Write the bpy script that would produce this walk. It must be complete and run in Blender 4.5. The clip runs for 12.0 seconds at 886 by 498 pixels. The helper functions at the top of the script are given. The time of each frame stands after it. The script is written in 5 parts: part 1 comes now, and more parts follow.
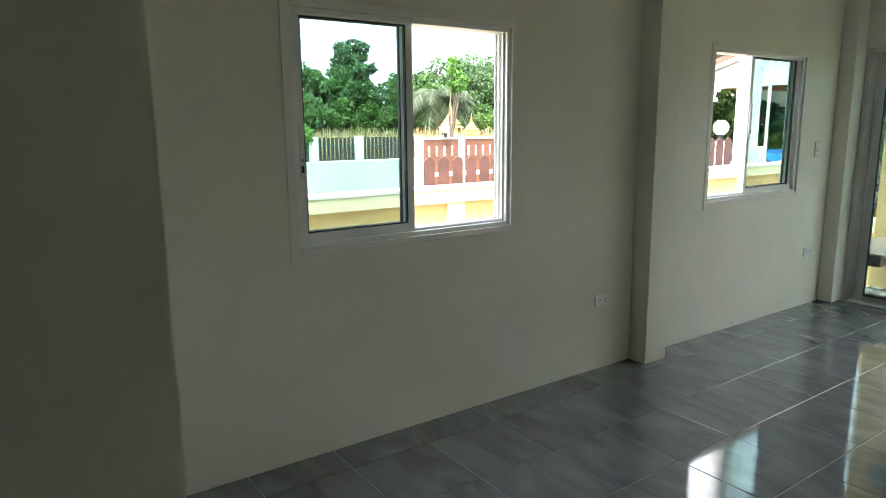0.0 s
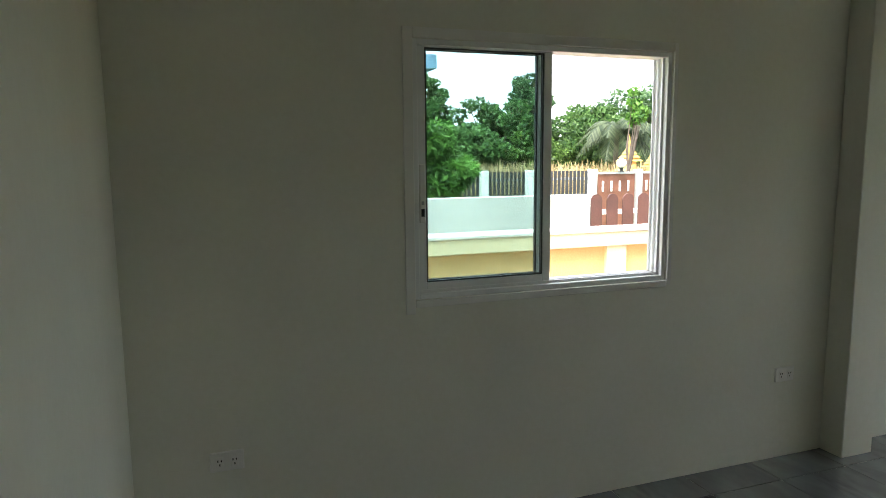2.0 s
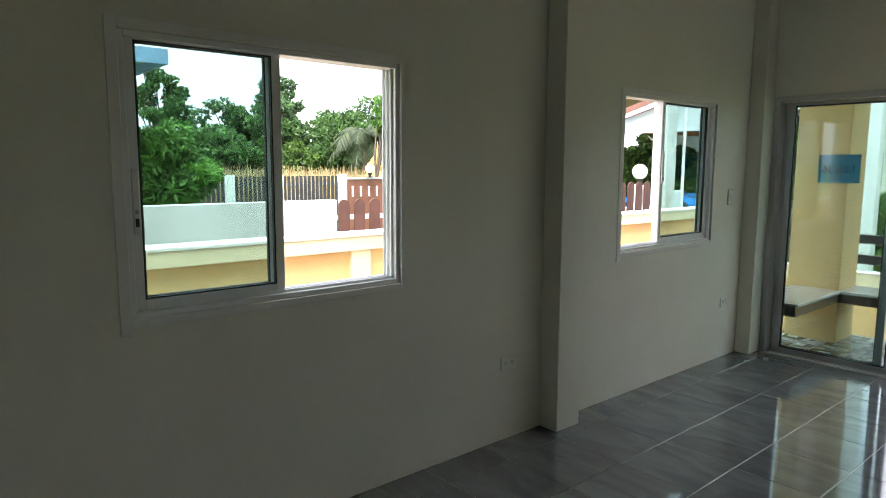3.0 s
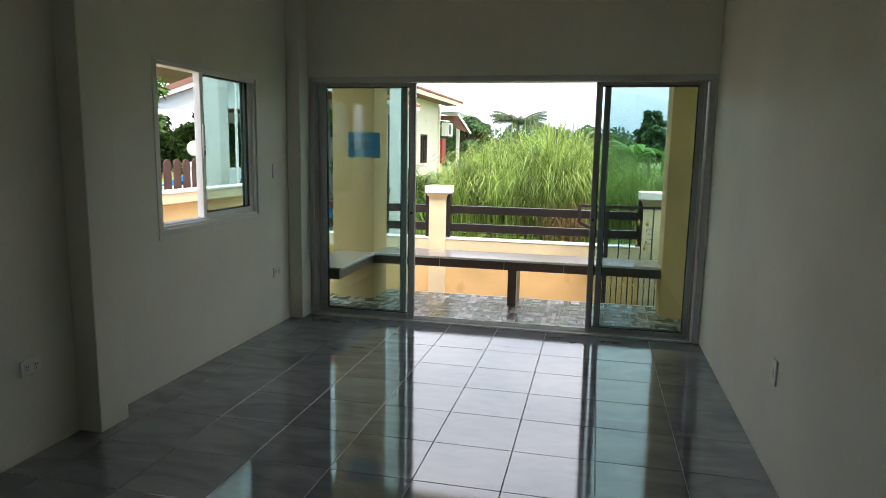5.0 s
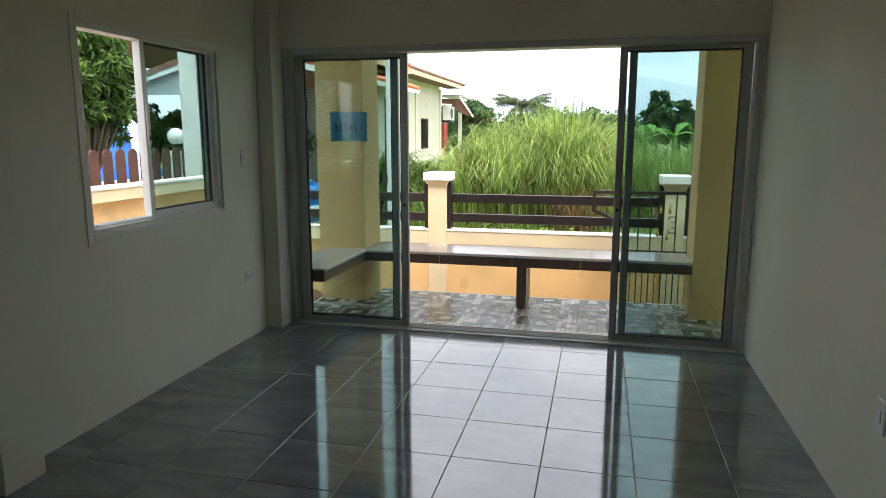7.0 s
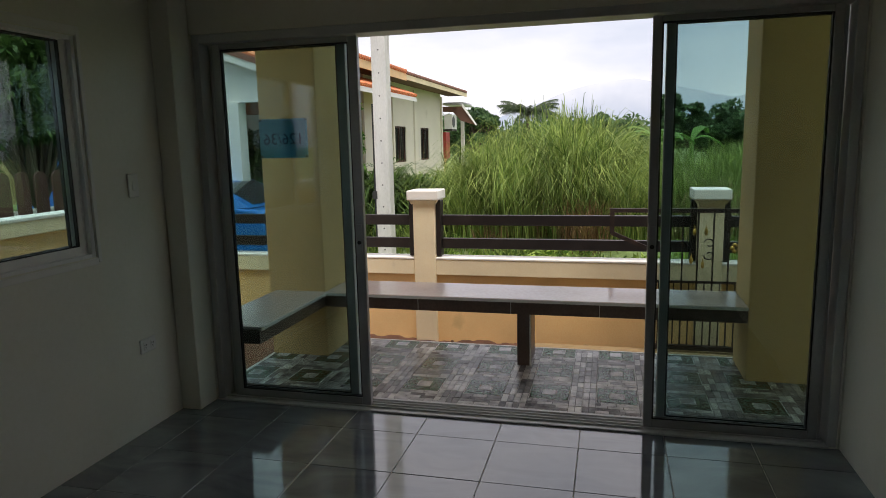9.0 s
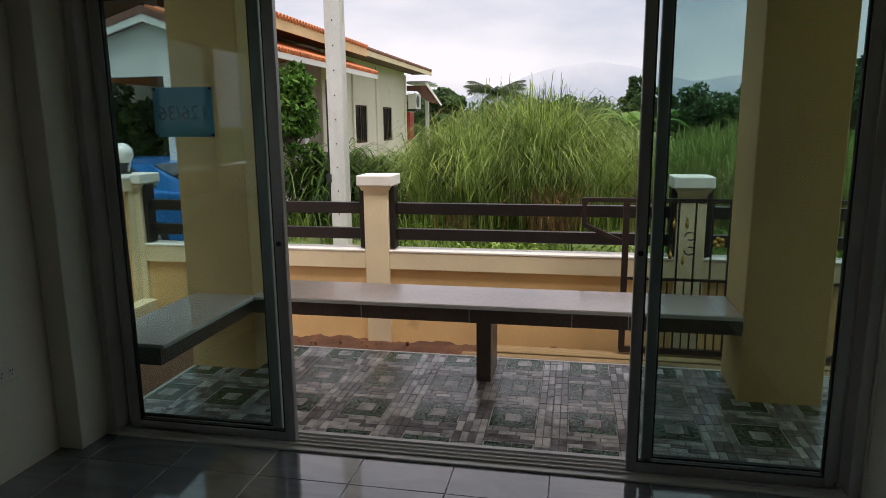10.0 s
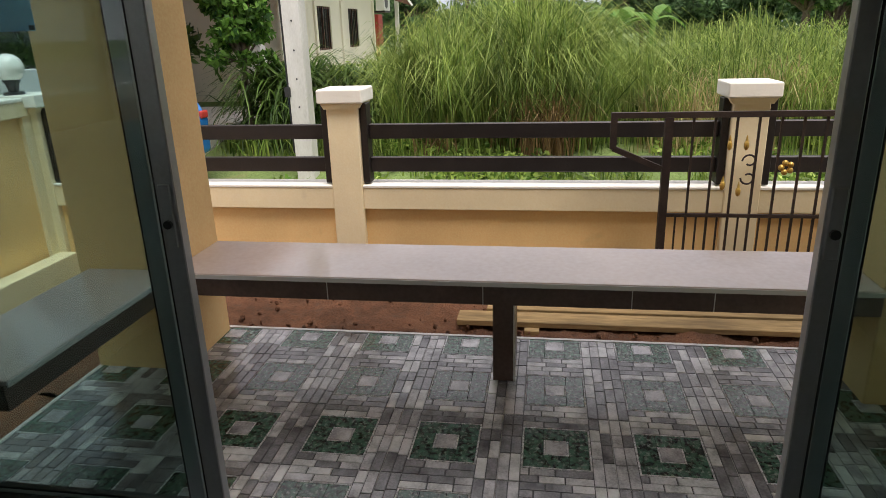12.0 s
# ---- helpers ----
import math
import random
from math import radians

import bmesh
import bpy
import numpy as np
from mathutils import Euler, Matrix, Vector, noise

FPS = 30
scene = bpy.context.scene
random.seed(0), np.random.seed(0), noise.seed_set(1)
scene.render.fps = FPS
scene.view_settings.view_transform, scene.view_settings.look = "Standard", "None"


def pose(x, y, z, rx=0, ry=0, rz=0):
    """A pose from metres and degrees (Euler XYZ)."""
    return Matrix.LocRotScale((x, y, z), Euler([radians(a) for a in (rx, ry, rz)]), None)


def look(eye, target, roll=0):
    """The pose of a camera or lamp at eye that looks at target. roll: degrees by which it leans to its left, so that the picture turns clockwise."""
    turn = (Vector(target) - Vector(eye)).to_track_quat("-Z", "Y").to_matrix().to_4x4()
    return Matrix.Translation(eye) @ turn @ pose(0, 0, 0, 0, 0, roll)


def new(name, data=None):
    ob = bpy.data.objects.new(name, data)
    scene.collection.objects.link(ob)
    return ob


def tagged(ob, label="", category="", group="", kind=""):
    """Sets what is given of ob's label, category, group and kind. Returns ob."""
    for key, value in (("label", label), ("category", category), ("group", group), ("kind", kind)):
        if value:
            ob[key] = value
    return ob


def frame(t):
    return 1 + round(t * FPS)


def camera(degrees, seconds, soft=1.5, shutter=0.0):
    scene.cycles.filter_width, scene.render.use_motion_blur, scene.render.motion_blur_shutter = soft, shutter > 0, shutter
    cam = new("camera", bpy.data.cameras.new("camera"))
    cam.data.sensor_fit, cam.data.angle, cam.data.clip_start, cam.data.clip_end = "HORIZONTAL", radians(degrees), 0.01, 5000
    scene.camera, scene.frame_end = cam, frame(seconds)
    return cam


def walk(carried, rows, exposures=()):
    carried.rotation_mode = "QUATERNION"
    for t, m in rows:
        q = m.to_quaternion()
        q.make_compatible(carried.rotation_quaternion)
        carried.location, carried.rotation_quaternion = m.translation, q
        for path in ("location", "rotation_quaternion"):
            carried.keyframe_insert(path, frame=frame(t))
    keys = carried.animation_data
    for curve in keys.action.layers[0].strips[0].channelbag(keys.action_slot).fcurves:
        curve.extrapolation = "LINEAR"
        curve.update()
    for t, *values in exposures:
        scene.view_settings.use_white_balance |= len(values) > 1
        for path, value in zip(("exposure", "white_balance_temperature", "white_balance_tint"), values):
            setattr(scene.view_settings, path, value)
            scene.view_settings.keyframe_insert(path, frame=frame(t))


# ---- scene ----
cam = camera(67.8, 12.0, soft=0.9)
PATH = [
    (0, (1.39, 0.561, 1.486), (2.517, 2.172, 1.12), -0.5),
    (0.5, (1.478, 0.668, 1.507), (2.568, 2.318, 1.206), -0.9),
    (1, (1.621, 0.729, 1.508), (2.503, 2.508, 1.269), -1.8),
    (1.5, (1.687, 0.748, 1.504), (2.18, 2.666, 1.226), -1.3),
    (2, (1.731, 0.764, 1.513), (2.397, 2.631, 1.247), -0.5),
    (2.5, (1.778, 0.772, 1.515), (2.753, 2.5, 1.262), 0.1),
    (3, (1.827, 0.757, 1.519), (3.123, 2.26, 1.266), 0.3),
    (3.5, (1.883, 0.772, 1.527), (3.485, 1.943, 1.285), 0.9),
    (3.7, (1.898, 0.775, 1.527), (3.612, 1.769, 1.256), 0.8),
    (5.3, (1.95, 0.633, 1.468), (3.883, 1.037, 1.148), 0.5),
    (5.5, (1.969, 0.661, 1.459), (3.897, 1.064, 1.107), -0.3),
    (6, (2.136, 0.702, 1.434), (4.034, 1.184, 1.027), -1.5),
    (6.5, (2.396, 0.711, 1.442), (4.294, 1.191, 1.033), 0.2),
    (7, (2.701, 0.78, 1.449), (4.618, 1.234, 1.107), -0.0),
    (7.2, (2.829, 0.728, 1.479), (4.749, 1.185, 1.152), -0.6),
    (8.8, (3.894, 0.87, 1.455), (5.814, 1.326, 1.129), -1.2),
    (9, (4.027, 0.865, 1.455), (5.941, 1.35, 1.141), -1.3),
    (9.5, (4.393, 0.828, 1.441), (6.306, 1.286, 1.08), -0.4),
    (10, (4.716, 0.918, 1.44), (6.644, 1.304, 1.069), -0.6),
    (10.5, (5.031, 1.028, 1.432), (6.947, 1.475, 1.074), -1.1),
    (11, (5.336, 1.073, 1.429), (7.232, 1.552, 1.01), -0.1),
    (11.5, (5.644, 1.165, 1.412), (7.538, 1.575, 0.914), -0.9),
    (12, (5.907, 1.259, 1.373), (7.78, 1.562, 0.74), -1.8),
]
EXPOSURES = [(0.0, 2.65, 6200, 12), (0.5, 2.2, 6200, 12), (1.0, 2.2, 6250, 12), (1.5, 2.2, 6250, 12), (2.5, 2.25, 6250, 14), (3.7, 1.4, 6200, 15), (5.3, 1.35, 6250, 12), (7.0, 1.25, 6350, 13), (9.0, 0.05, 6500, 17), (10.5, -0.25, 6700, 19), (11.0, -0.35, 6850, 18), (11.5, -0.2, 6800, 17), (12.0, 0.15, 6700, 17)]
walk(cam, [(t, look(eye, target, roll)) for t, eye, target, roll in PATH], EXPOSURES)

# ---- world and light ----
world = bpy.data.worlds.new("world")
scene.world = world
world.use_nodes = True
wn, wl = world.node_tree.nodes, world.node_tree.links
wn.clear()
w_out, w_bg = wn.new("ShaderNodeOutputWorld"), wn.new("ShaderNodeBackground")
sky = wn.new("ShaderNodeTexSky")
sky.sky_type, sky.sun_disc = "NISHITA", False
sky.sun_elevation, sky.sun_rotation = radians(70), radians(240)
sky.air_density, sky.dust_density = 1.0, 2.0
w_co, w_sep = wn.new("ShaderNodeTexCoord"), wn.new("ShaderNodeSeparateXYZ")
w_noise, w_ramp, w_mix = wn.new("ShaderNodeTexNoise"), wn.new("ShaderNodeValToRGB"), wn.new("ShaderNodeMixRGB")
w_noise.inputs["Scale"].default_value, w_noise.inputs["Detail"].default_value = 2.6, 7
w_map = wn.new("ShaderNodeMapping")
w_map.inputs["Scale"].default_value = (1, 1, 3.2)
wl.new(w_co.outputs["Generated"], w_map.inputs["Vector"])
wl.new(w_map.outputs["Vector"], w_noise.inputs["Vector"])
w_ramp.color_ramp.elements[0].position, w_ramp.color_ramp.elements[0].color = 0.3, (7.6, 8.3, 9.3, 1)
w_ramp.color_ramp.elements[1].position, w_ramp.color_ramp.elements[1].color = 0.6, (12.0, 12.0, 12.1, 1)
wl.new(w_noise.outputs["Fac"], w_ramp.inputs["Fac"])
w_mix.inputs["Fac"].default_value = 0.88
wl.new(sky.outputs["Color"], w_mix.inputs["Color1"])
wl.new(w_ramp.outputs["Color"], w_mix.inputs["Color2"])
wl.new(w_mix.outputs["Color"], w_bg.inputs["Color"])
w_bg.inputs["Strength"].default_value = 0.1
wl.new(w_bg.outputs["Background"], w_out.inputs["Surface"])

sun = new("sun", bpy.data.lights.new("sun", "SUN"))
sun.data.energy, sun.data.angle, sun.data.color = 3.8, radians(30), (1.0, 0.96, 0.90)
sun.matrix_world = look((-7, -4, 22), (0, 0, 0))


# ---- materials ----
def node_mat(name):
    m = bpy.data.materials.new(name)
    m.use_nodes = True
    return m, m.node_tree.nodes, m.node_tree.links, m.node_tree.nodes["Principled BSDF"]


def paint(name, base, rough=0.6, var=0.12, scale=3.0, fine=60.0, bump=0.15, metal=0.0, dirt=None, dirt_at=0.62, spec=0.5, per_object=0.0, stretch=(1, 1, 1), dist=0.004):
    """A surface with a broad blotchy change of tone, a fine grain, a little relief and, where given, stains."""
    m, n, l, b = node_mat(name)
    co, mp = n.new("ShaderNodeTexCoord"), n.new("ShaderNodeMapping")
    mp.inputs["Scale"].default_value = stretch
    l.new(co.outputs["Object"], mp.inputs["Vector"])
    vec = mp.outputs["Vector"]
    if per_object:
        info, add = n.new("ShaderNodeObjectInfo"), n.new("ShaderNodeVectorMath")
        mul = n.new("ShaderNodeMath")
        mul.operation, mul.inputs[1].default_value = "MULTIPLY", 37.0
        l.new(info.outputs["Random"], mul.inputs[0])
        l.new(vec, add.inputs[0])
        l.new(mul.outputs[0], add.inputs[1])
        vec = add.outputs["Vector"]
    broad, grain = n.new("ShaderNodeTexNoise"), n.new("ShaderNodeTexNoise")
    broad.inputs["Scale"].default_value, broad.inputs["Detail"].default_value = scale, 6
    grain.inputs["Scale"].default_value, grain.inputs["Detail"].default_value = fine, 4
    l.new(vec, broad.inputs["Vector"])
    l.new(vec, grain.inputs["Vector"])
    ramp = n.new("ShaderNodeValToRGB")
    lo = [max(0.0, c * (1 - var)) for c in base]
    hi = [min(1.0, c * (1 + var)) for c in base]
    ramp.color_ramp.elements[0].position, ramp.color_ramp.elements[0].color = 0.32, (*lo, 1)
    ramp.color_ramp.elements[1].position, ramp.color_ramp.elements[1].color = 0.68, (*hi, 1)
    l.new(broad.outputs["Fac"], ramp.inputs["Fac"])
    mix = n.new("ShaderNodeMixRGB")
    mix.blend_type = "OVERLAY"
    mix.inputs["Fac"].default_value = min(0.6, var * 2.0)
    l.new(ramp.outputs["Color"], mix.inputs["Color1"])
    l.new(grain.outputs["Fac"], mix.inputs["Color2"])
    colour = mix.outputs["Color"]
    if dirt:
        st, sr, sm = n.new("ShaderNodeTexNoise"), n.new("ShaderNodeValToRGB"), n.new("ShaderNodeMixRGB")
        st.inputs["Scale"].default_value, st.inputs["Detail"].default_value = scale * 1.7, 8
        l.new(vec, st.inputs["Vector"])
        sr.color_ramp.elements[0].position, sr.color_ramp.elements[0].color = dirt_at, (0, 0, 0, 1)
        sr.color_ramp.elements[1].position, sr.color_ramp.elements[1].color = dirt_at + 0.16, (0.8, 0.8, 0.8, 1)
        l.new(st.outputs["Fac"], sr.inputs["Fac"])
        l.new(sr.outputs["Color"], sm.inputs["Fac"])
        l.new(colour, sm.inputs["Color1"])
        sm.inputs["Color2"].default_value = (*dirt, 1)
        colour = sm.outputs["Color"]
    l.new(colour, b.inputs["Base Color"])
    b.inputs["Roughness"].default_value, b.inputs["Metallic"].default_value = rough, metal
    b.inputs["Specular IOR Level"].default_value = spec
    if bump:
        bp, mx = n.new("ShaderNodeBump"), n.new("ShaderNodeMath")
        mx.operation = "ADD"
        l.new(broad.outputs["Fac"], mx.inputs[0])
        l.new(grain.outputs["Fac"], mx.inputs[1])
        bp.inputs["Strength"].default_value, bp.inputs["Distance"].default_value = bump, dist
        l.new(mx.outputs[0], bp.inputs["Height"])
        l.new(bp.outputs["Normal"], b.inputs["Normal"])
    return m


def leafy(name, dark, light, rough=0.5, clump=0.0, size=1.0):
    """Leaves and blades: each island has its own tone, whole clumps differ too; some light passes through."""
    m, n, l, b = node_mat(name)
    geo, ramp = n.new("ShaderNodeNewGeometry"), n.new("ShaderNodeValToRGB")
    ramp.color_ramp.elements[0].color, ramp.color_ramp.elements[1].color = (*dark, 1), (*light, 1)
    l.new(geo.outputs["Random Per Island"], ramp.inputs["Fac"])
    colour = ramp.outputs["Color"]
    if clump:
        co, ns, tone, mul = n.new("ShaderNodeTexCoord"), n.new("ShaderNodeTexNoise"), n.new("ShaderNodeMapRange"), n.new("ShaderNodeVectorMath")
        ns.inputs["Scale"].default_value, ns.inputs["Detail"].default_value = size, 3
        tone.inputs["From Min"].default_value, tone.inputs["From Max"].default_value = 0.32, 0.68
        tone.inputs["To Min"].default_value, tone.inputs["To Max"].default_value = 1.0 - clump, 1.0 + clump * 0.6
        mul.operation = "MULTIPLY"
        l.new(co.outputs["Object"], ns.inputs["Vector"])
        l.new(ns.outputs["Fac"], tone.inputs["Value"])
        l.new(colour, mul.inputs[0])
        l.new(tone.outputs["Result"], mul.inputs[1])
        colour = mul.outputs["Vector"]
    l.new(colour, b.inputs["Base Color"])
    b.inputs["Roughness"].default_value = rough
    b.inputs["Specular IOR Level"].default_value = 0.25
    tr, mix, out = n.new("ShaderNodeBsdfTranslucent"), n.new("ShaderNodeMixShader"), n["Material Output"]
    l.new(colour, tr.inputs["Color"])
    mix.inputs["Fac"].default_value = 0.35
    l.new(b.outputs[0], mix.inputs[1])
    l.new(tr.outputs[0], mix.inputs[2])
    l.new(mix.outputs[0], out.inputs["Surface"])
    return m


def glazing(name, tint):
    """Thin window glass: light passes straight through, tinted, with a clear reflection."""
    m, n, l, b = node_mat(name)
    tr, gl, mix, fr = n.new("ShaderNodeBsdfTransparent"), n.new("ShaderNodeBsdfGlossy"), n.new("ShaderNodeMixShader"), n.new("ShaderNodeLayerWeight")
    tr.inputs["Color"].default_value = (*tint, 1)
    gl.inputs["Roughness"].default_value = 0.0
    fr.inputs["Blend"].default_value = 0.5
    pw, sc = n.new("ShaderNodeMath"), n.new("ShaderNodeMath")
    pw.operation, pw.inputs[1].default_value = "POWER", 5.0
    sc.operation, sc.inputs[1].default_value, sc.inputs[2].default_value = "MULTIPLY_ADD", 0.85, 0.035
    l.new(fr.outputs["Facing"], pw.inputs[0])
    l.new(pw.outputs[0], sc.inputs[0])
    l.new(sc.outputs[0], mix.inputs["Fac"])
    l.new(tr.outputs[0], mix.inputs[1])
    l.new(gl.outputs[0], mix.inputs[2])
    l.new(mix.outputs[0], n["Material Output"].inputs["Surface"])
    n.remove(b)
    return m


def marble(name):
    """Polished grey floor tile with soft diagonal veins, each tile with its own piece of the pattern."""
    m, n, l, b = node_mat(name)
    co, info, add, mul = n.new("ShaderNodeTexCoord"), n.new("ShaderNodeObjectInfo"), n.new("ShaderNodeVectorMath"), n.new("ShaderNodeMath")
    mul.operation, mul.inputs[1].default_value = "MULTIPLY", 53.0
    l.new(info.outputs["Random"], mul.inputs[0])
    l.new(co.outputs["Object"], add.inputs[0])
    l.new(mul.outputs[0], add.inputs[1])
    mp = n.new("ShaderNodeMapping")
    mp.inputs["Rotation"].default_value = (0, 0, radians(24))
    mp.inputs["Scale"].default_value = (4.6, 1.7, 1)
    l.new(add.outputs["Vector"], mp.inputs["Vector"])
    vein, grain = n.new("ShaderNodeTexNoise"), n.new("ShaderNodeTexNoise")
    vein.inputs["Scale"].default_value, vein.inputs["Detail"].default_value, vein.inputs["Distortion"].default_value = 1.3, 7, 1.1
    grain.inputs["Scale"].default_value = 25
    l.new(mp.outputs["Vector"], vein.inputs["Vector"])
    l.new(add.outputs["Vector"], grain.inputs["Vector"])
    ramp = n.new("ShaderNodeValToRGB")
    ramp.color_ramp.elements[0].position, ramp.color_ramp.elements[0].color = 0.3, (0.120, 0.130, 0.140, 1)
    ramp.color_ramp.elements[1].position, ramp.color_ramp.elements[1].color = 0.74, (0.225, 0.24, 0.25, 1)
    l.new(vein.outputs["Fac"], ramp.inputs["Fac"])
    l.new(ramp.outputs["Color"], b.inputs["Base Color"])
    rr = n.new("ShaderNodeMapRange")
    rr.inputs["To Min"].default_value, rr.inputs["To Max"].default_value = 0.03, 0.10
    l.new(grain.outputs["Fac"], rr.inputs["Value"])
    l.new(rr.outputs["Result"], b.inputs["Roughness"])
    b.inputs["IOR"].default_value = 2.1
    wob, bp = n.new("ShaderNodeTexNoise"), n.new("ShaderNodeBump")
    wob.inputs["Scale"].default_value = 9
    l.new(add.outputs["Vector"], wob.inputs["Vector"])
    bp.inputs["Strength"].default_value, bp.inputs["Distance"].default_value = 0.05, 0.002
    l.new(wob.outputs["Fac"], bp.inputs["Height"])
    l.new(bp.outputs["Normal"], b.inputs["Normal"])
    return m


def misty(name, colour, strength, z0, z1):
    """Far mountain: haze put in as a pale glow that fades to clear upward."""
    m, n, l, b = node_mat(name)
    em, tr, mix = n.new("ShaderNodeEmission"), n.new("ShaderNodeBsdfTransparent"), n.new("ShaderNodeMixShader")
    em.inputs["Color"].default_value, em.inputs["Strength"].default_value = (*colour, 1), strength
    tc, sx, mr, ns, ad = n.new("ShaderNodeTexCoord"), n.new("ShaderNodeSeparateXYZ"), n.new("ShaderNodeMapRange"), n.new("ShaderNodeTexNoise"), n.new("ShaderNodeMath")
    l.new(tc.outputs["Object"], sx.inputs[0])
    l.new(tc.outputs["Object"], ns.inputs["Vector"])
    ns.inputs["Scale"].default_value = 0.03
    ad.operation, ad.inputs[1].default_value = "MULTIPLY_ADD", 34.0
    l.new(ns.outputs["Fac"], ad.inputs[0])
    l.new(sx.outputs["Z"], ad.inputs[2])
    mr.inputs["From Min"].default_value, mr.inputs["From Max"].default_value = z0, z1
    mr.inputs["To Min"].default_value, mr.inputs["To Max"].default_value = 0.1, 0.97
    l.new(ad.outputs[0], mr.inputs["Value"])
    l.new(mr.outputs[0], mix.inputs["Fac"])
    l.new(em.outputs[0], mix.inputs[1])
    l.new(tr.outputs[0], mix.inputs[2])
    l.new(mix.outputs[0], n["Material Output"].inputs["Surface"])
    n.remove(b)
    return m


M_WALL = paint("wall_paint", (0.78, 0.77, 0.67), 0.55, 0.06, 1.2, 40, 0.16)
M_CEIL = paint("ceiling_paint", (0.76, 0.76, 0.72), 0.7, 0.04, 1.0, 50, 0.1)
M_TILE = marble("polished_grey_tile")
M_GROUT = paint("grout", (0.58, 0.58, 0.56), 0.8, 0.2, 8, 200, 0.2)
M_ALU = paint("white_aluminium", (0.82, 0.83, 0.82), 0.35, 0.05, 4, 90, 0.05, 0.1)
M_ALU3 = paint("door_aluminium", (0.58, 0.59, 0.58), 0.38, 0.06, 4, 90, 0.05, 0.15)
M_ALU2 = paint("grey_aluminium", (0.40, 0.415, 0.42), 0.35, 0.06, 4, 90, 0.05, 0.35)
M_RUBBER = paint("black_gasket", (0.02, 0.02, 0.02), 0.6, 0.2, 10, 90, 0.1)
M_GLASS = glazing("window_glass", (0.765, 0.845, 0.84))
M_PLASTIC = paint("white_plastic", (0.8, 0.79, 0.75), 0.35, 0.03, 8, 90, 0.03)
M_DARK = paint("dark_plastic", (0.03, 0.03, 0.03), 0.4, 0.2, 10, 90, 0.05)
M_YEL = paint("yellow_render", (0.84, 0.57, 0.26), 0.75, 0.10, 1.6, 70, 0.3, dirt=(0.52, 0.36, 0.16), dirt_at=0.66)
M_BEIGE = paint("cream_render", (0.82, 0.70, 0.46), 0.75, 0.08, 1.8, 70, 0.3, dirt=(0.5, 0.4, 0.25), dirt_at=0.70)
M_CREAM = paint("white_coping", (0.83, 0.81, 0.74), 0.7, 0.07, 2.5, 60, 0.3, dirt=(0.42, 0.38, 0.28), dirt_at=0.70)
M_GREYWALL = paint("weathered_white_wall", (0.46, 0.46, 0.43), 0.8, 0.16, 1.4, 50, 0.3, dirt=(0.24, 0.22, 0.18), dirt_at=0.60, stretch=(1, 1, 0.4))
M_IRON = paint("black_painted_iron", (0.018, 0.014, 0.013), 0.45, 0.25, 6, 80, 0.1, 0.2)
M_RUST = paint("rusty_black_iron", (0.035, 0.022, 0.018), 0.6, 0.35, 9, 90, 0.2, 0.2)
M_GOLD = paint("gold_paint", (0.62, 0.40, 0.10), 0.35, 0.15, 20, 90, 0.1, 0.7)
M_BENCH = paint("polished_bench_top", (0.72, 0.61, 0.56), 0.11, 0.10, 1.6, 40, 0.05, spec=0.6)
M_BENCHSIDE = paint("brown_bench_edge", (0.115, 0.075, 0.06), 0.35, 0.2, 5, 60, 0.1)
M_SOIL = paint("red_soil", (0.13, 0.06, 0.032), 0.95, 0.35, 6, 60, 0.9, dirt=(0.10, 0.06, 0.04), dirt_at=0.55, dist=0.02)
M_PLANK = paint("weathered_timber", (0.38, 0.27, 0.13), 0.8, 0.3, 3, 50, 0.4, dirt=(0.08, 0.055, 0.035), dirt_at=0.50, stretch=(1, 0.15, 1))
M_GROUND = paint("grassy_ground", (0.12, 0.18, 0.05), 0.95, 0.4, 0.9, 30, 0.8, dirt=(0.20, 0.18, 0.08), dirt_at=0.58, dist=0.03)
M_ROAD = paint("concrete_lane", (0.40, 0.39, 0.36), 0.9, 0.15, 0.8, 60, 0.3, dirt=(0.2, 0.19, 0.16))
M_SLATE = paint("printed_slate", (0.52, 0.51, 0.51), 0.2, 0.5, 10, 120, 0.1, per_object=1, spec=0.9)
M_SLATE2 = paint("printed_slate_dark", (0.22, 0.215, 0.22), 0.2, 0.5, 12, 120, 0.1, per_object=1, spec=0.9)
M_SLATE3 = paint("printed_slate_pale", (0.70, 0.70, 0.68), 0.2, 0.4, 12, 120, 0.1, per_object=1, spec=0.9)
M_MOSS = paint("printed_green_pebble", (0.035, 0.095, 0.060), 0.2, 1.0, 45, 160, 0.15, dirt=(0.34, 0.42, 0.35), dirt_at=0.54, per_object=1, spec=0.9)
M_PEB = paint("printed_white_border", (0.78, 0.78, 0.74), 0.3, 0.5, 60, 200, 0.1, dirt=(0.10, 0.12, 0.10), dirt_at=0.50, per_object=1)
M_CONC = paint("pale_concrete", (0.62, 0.61, 0.57), 0.85, 0.12, 2.5, 60, 0.3, dirt=(0.36, 0.34, 0.30), dirt_at=0.66, stretch=(1, 1, 0.3))
M_HOUSE = paint("cream_house_wall", (0.76, 0.71, 0.60), 0.8, 0.06, 0.7, 40, 0.2, dirt=(0.5, 0.45, 0.35), dirt_at=0.7)
M_HWHITE = paint("white_house_paint", (0.80, 0.79, 0.75), 0.7, 0.05, 0.8, 40, 0.1)
M_FASCIA = paint("pale_orange_fascia", (0.84, 0.58, 0.30), 0.6, 0.1, 2, 50, 0.1)
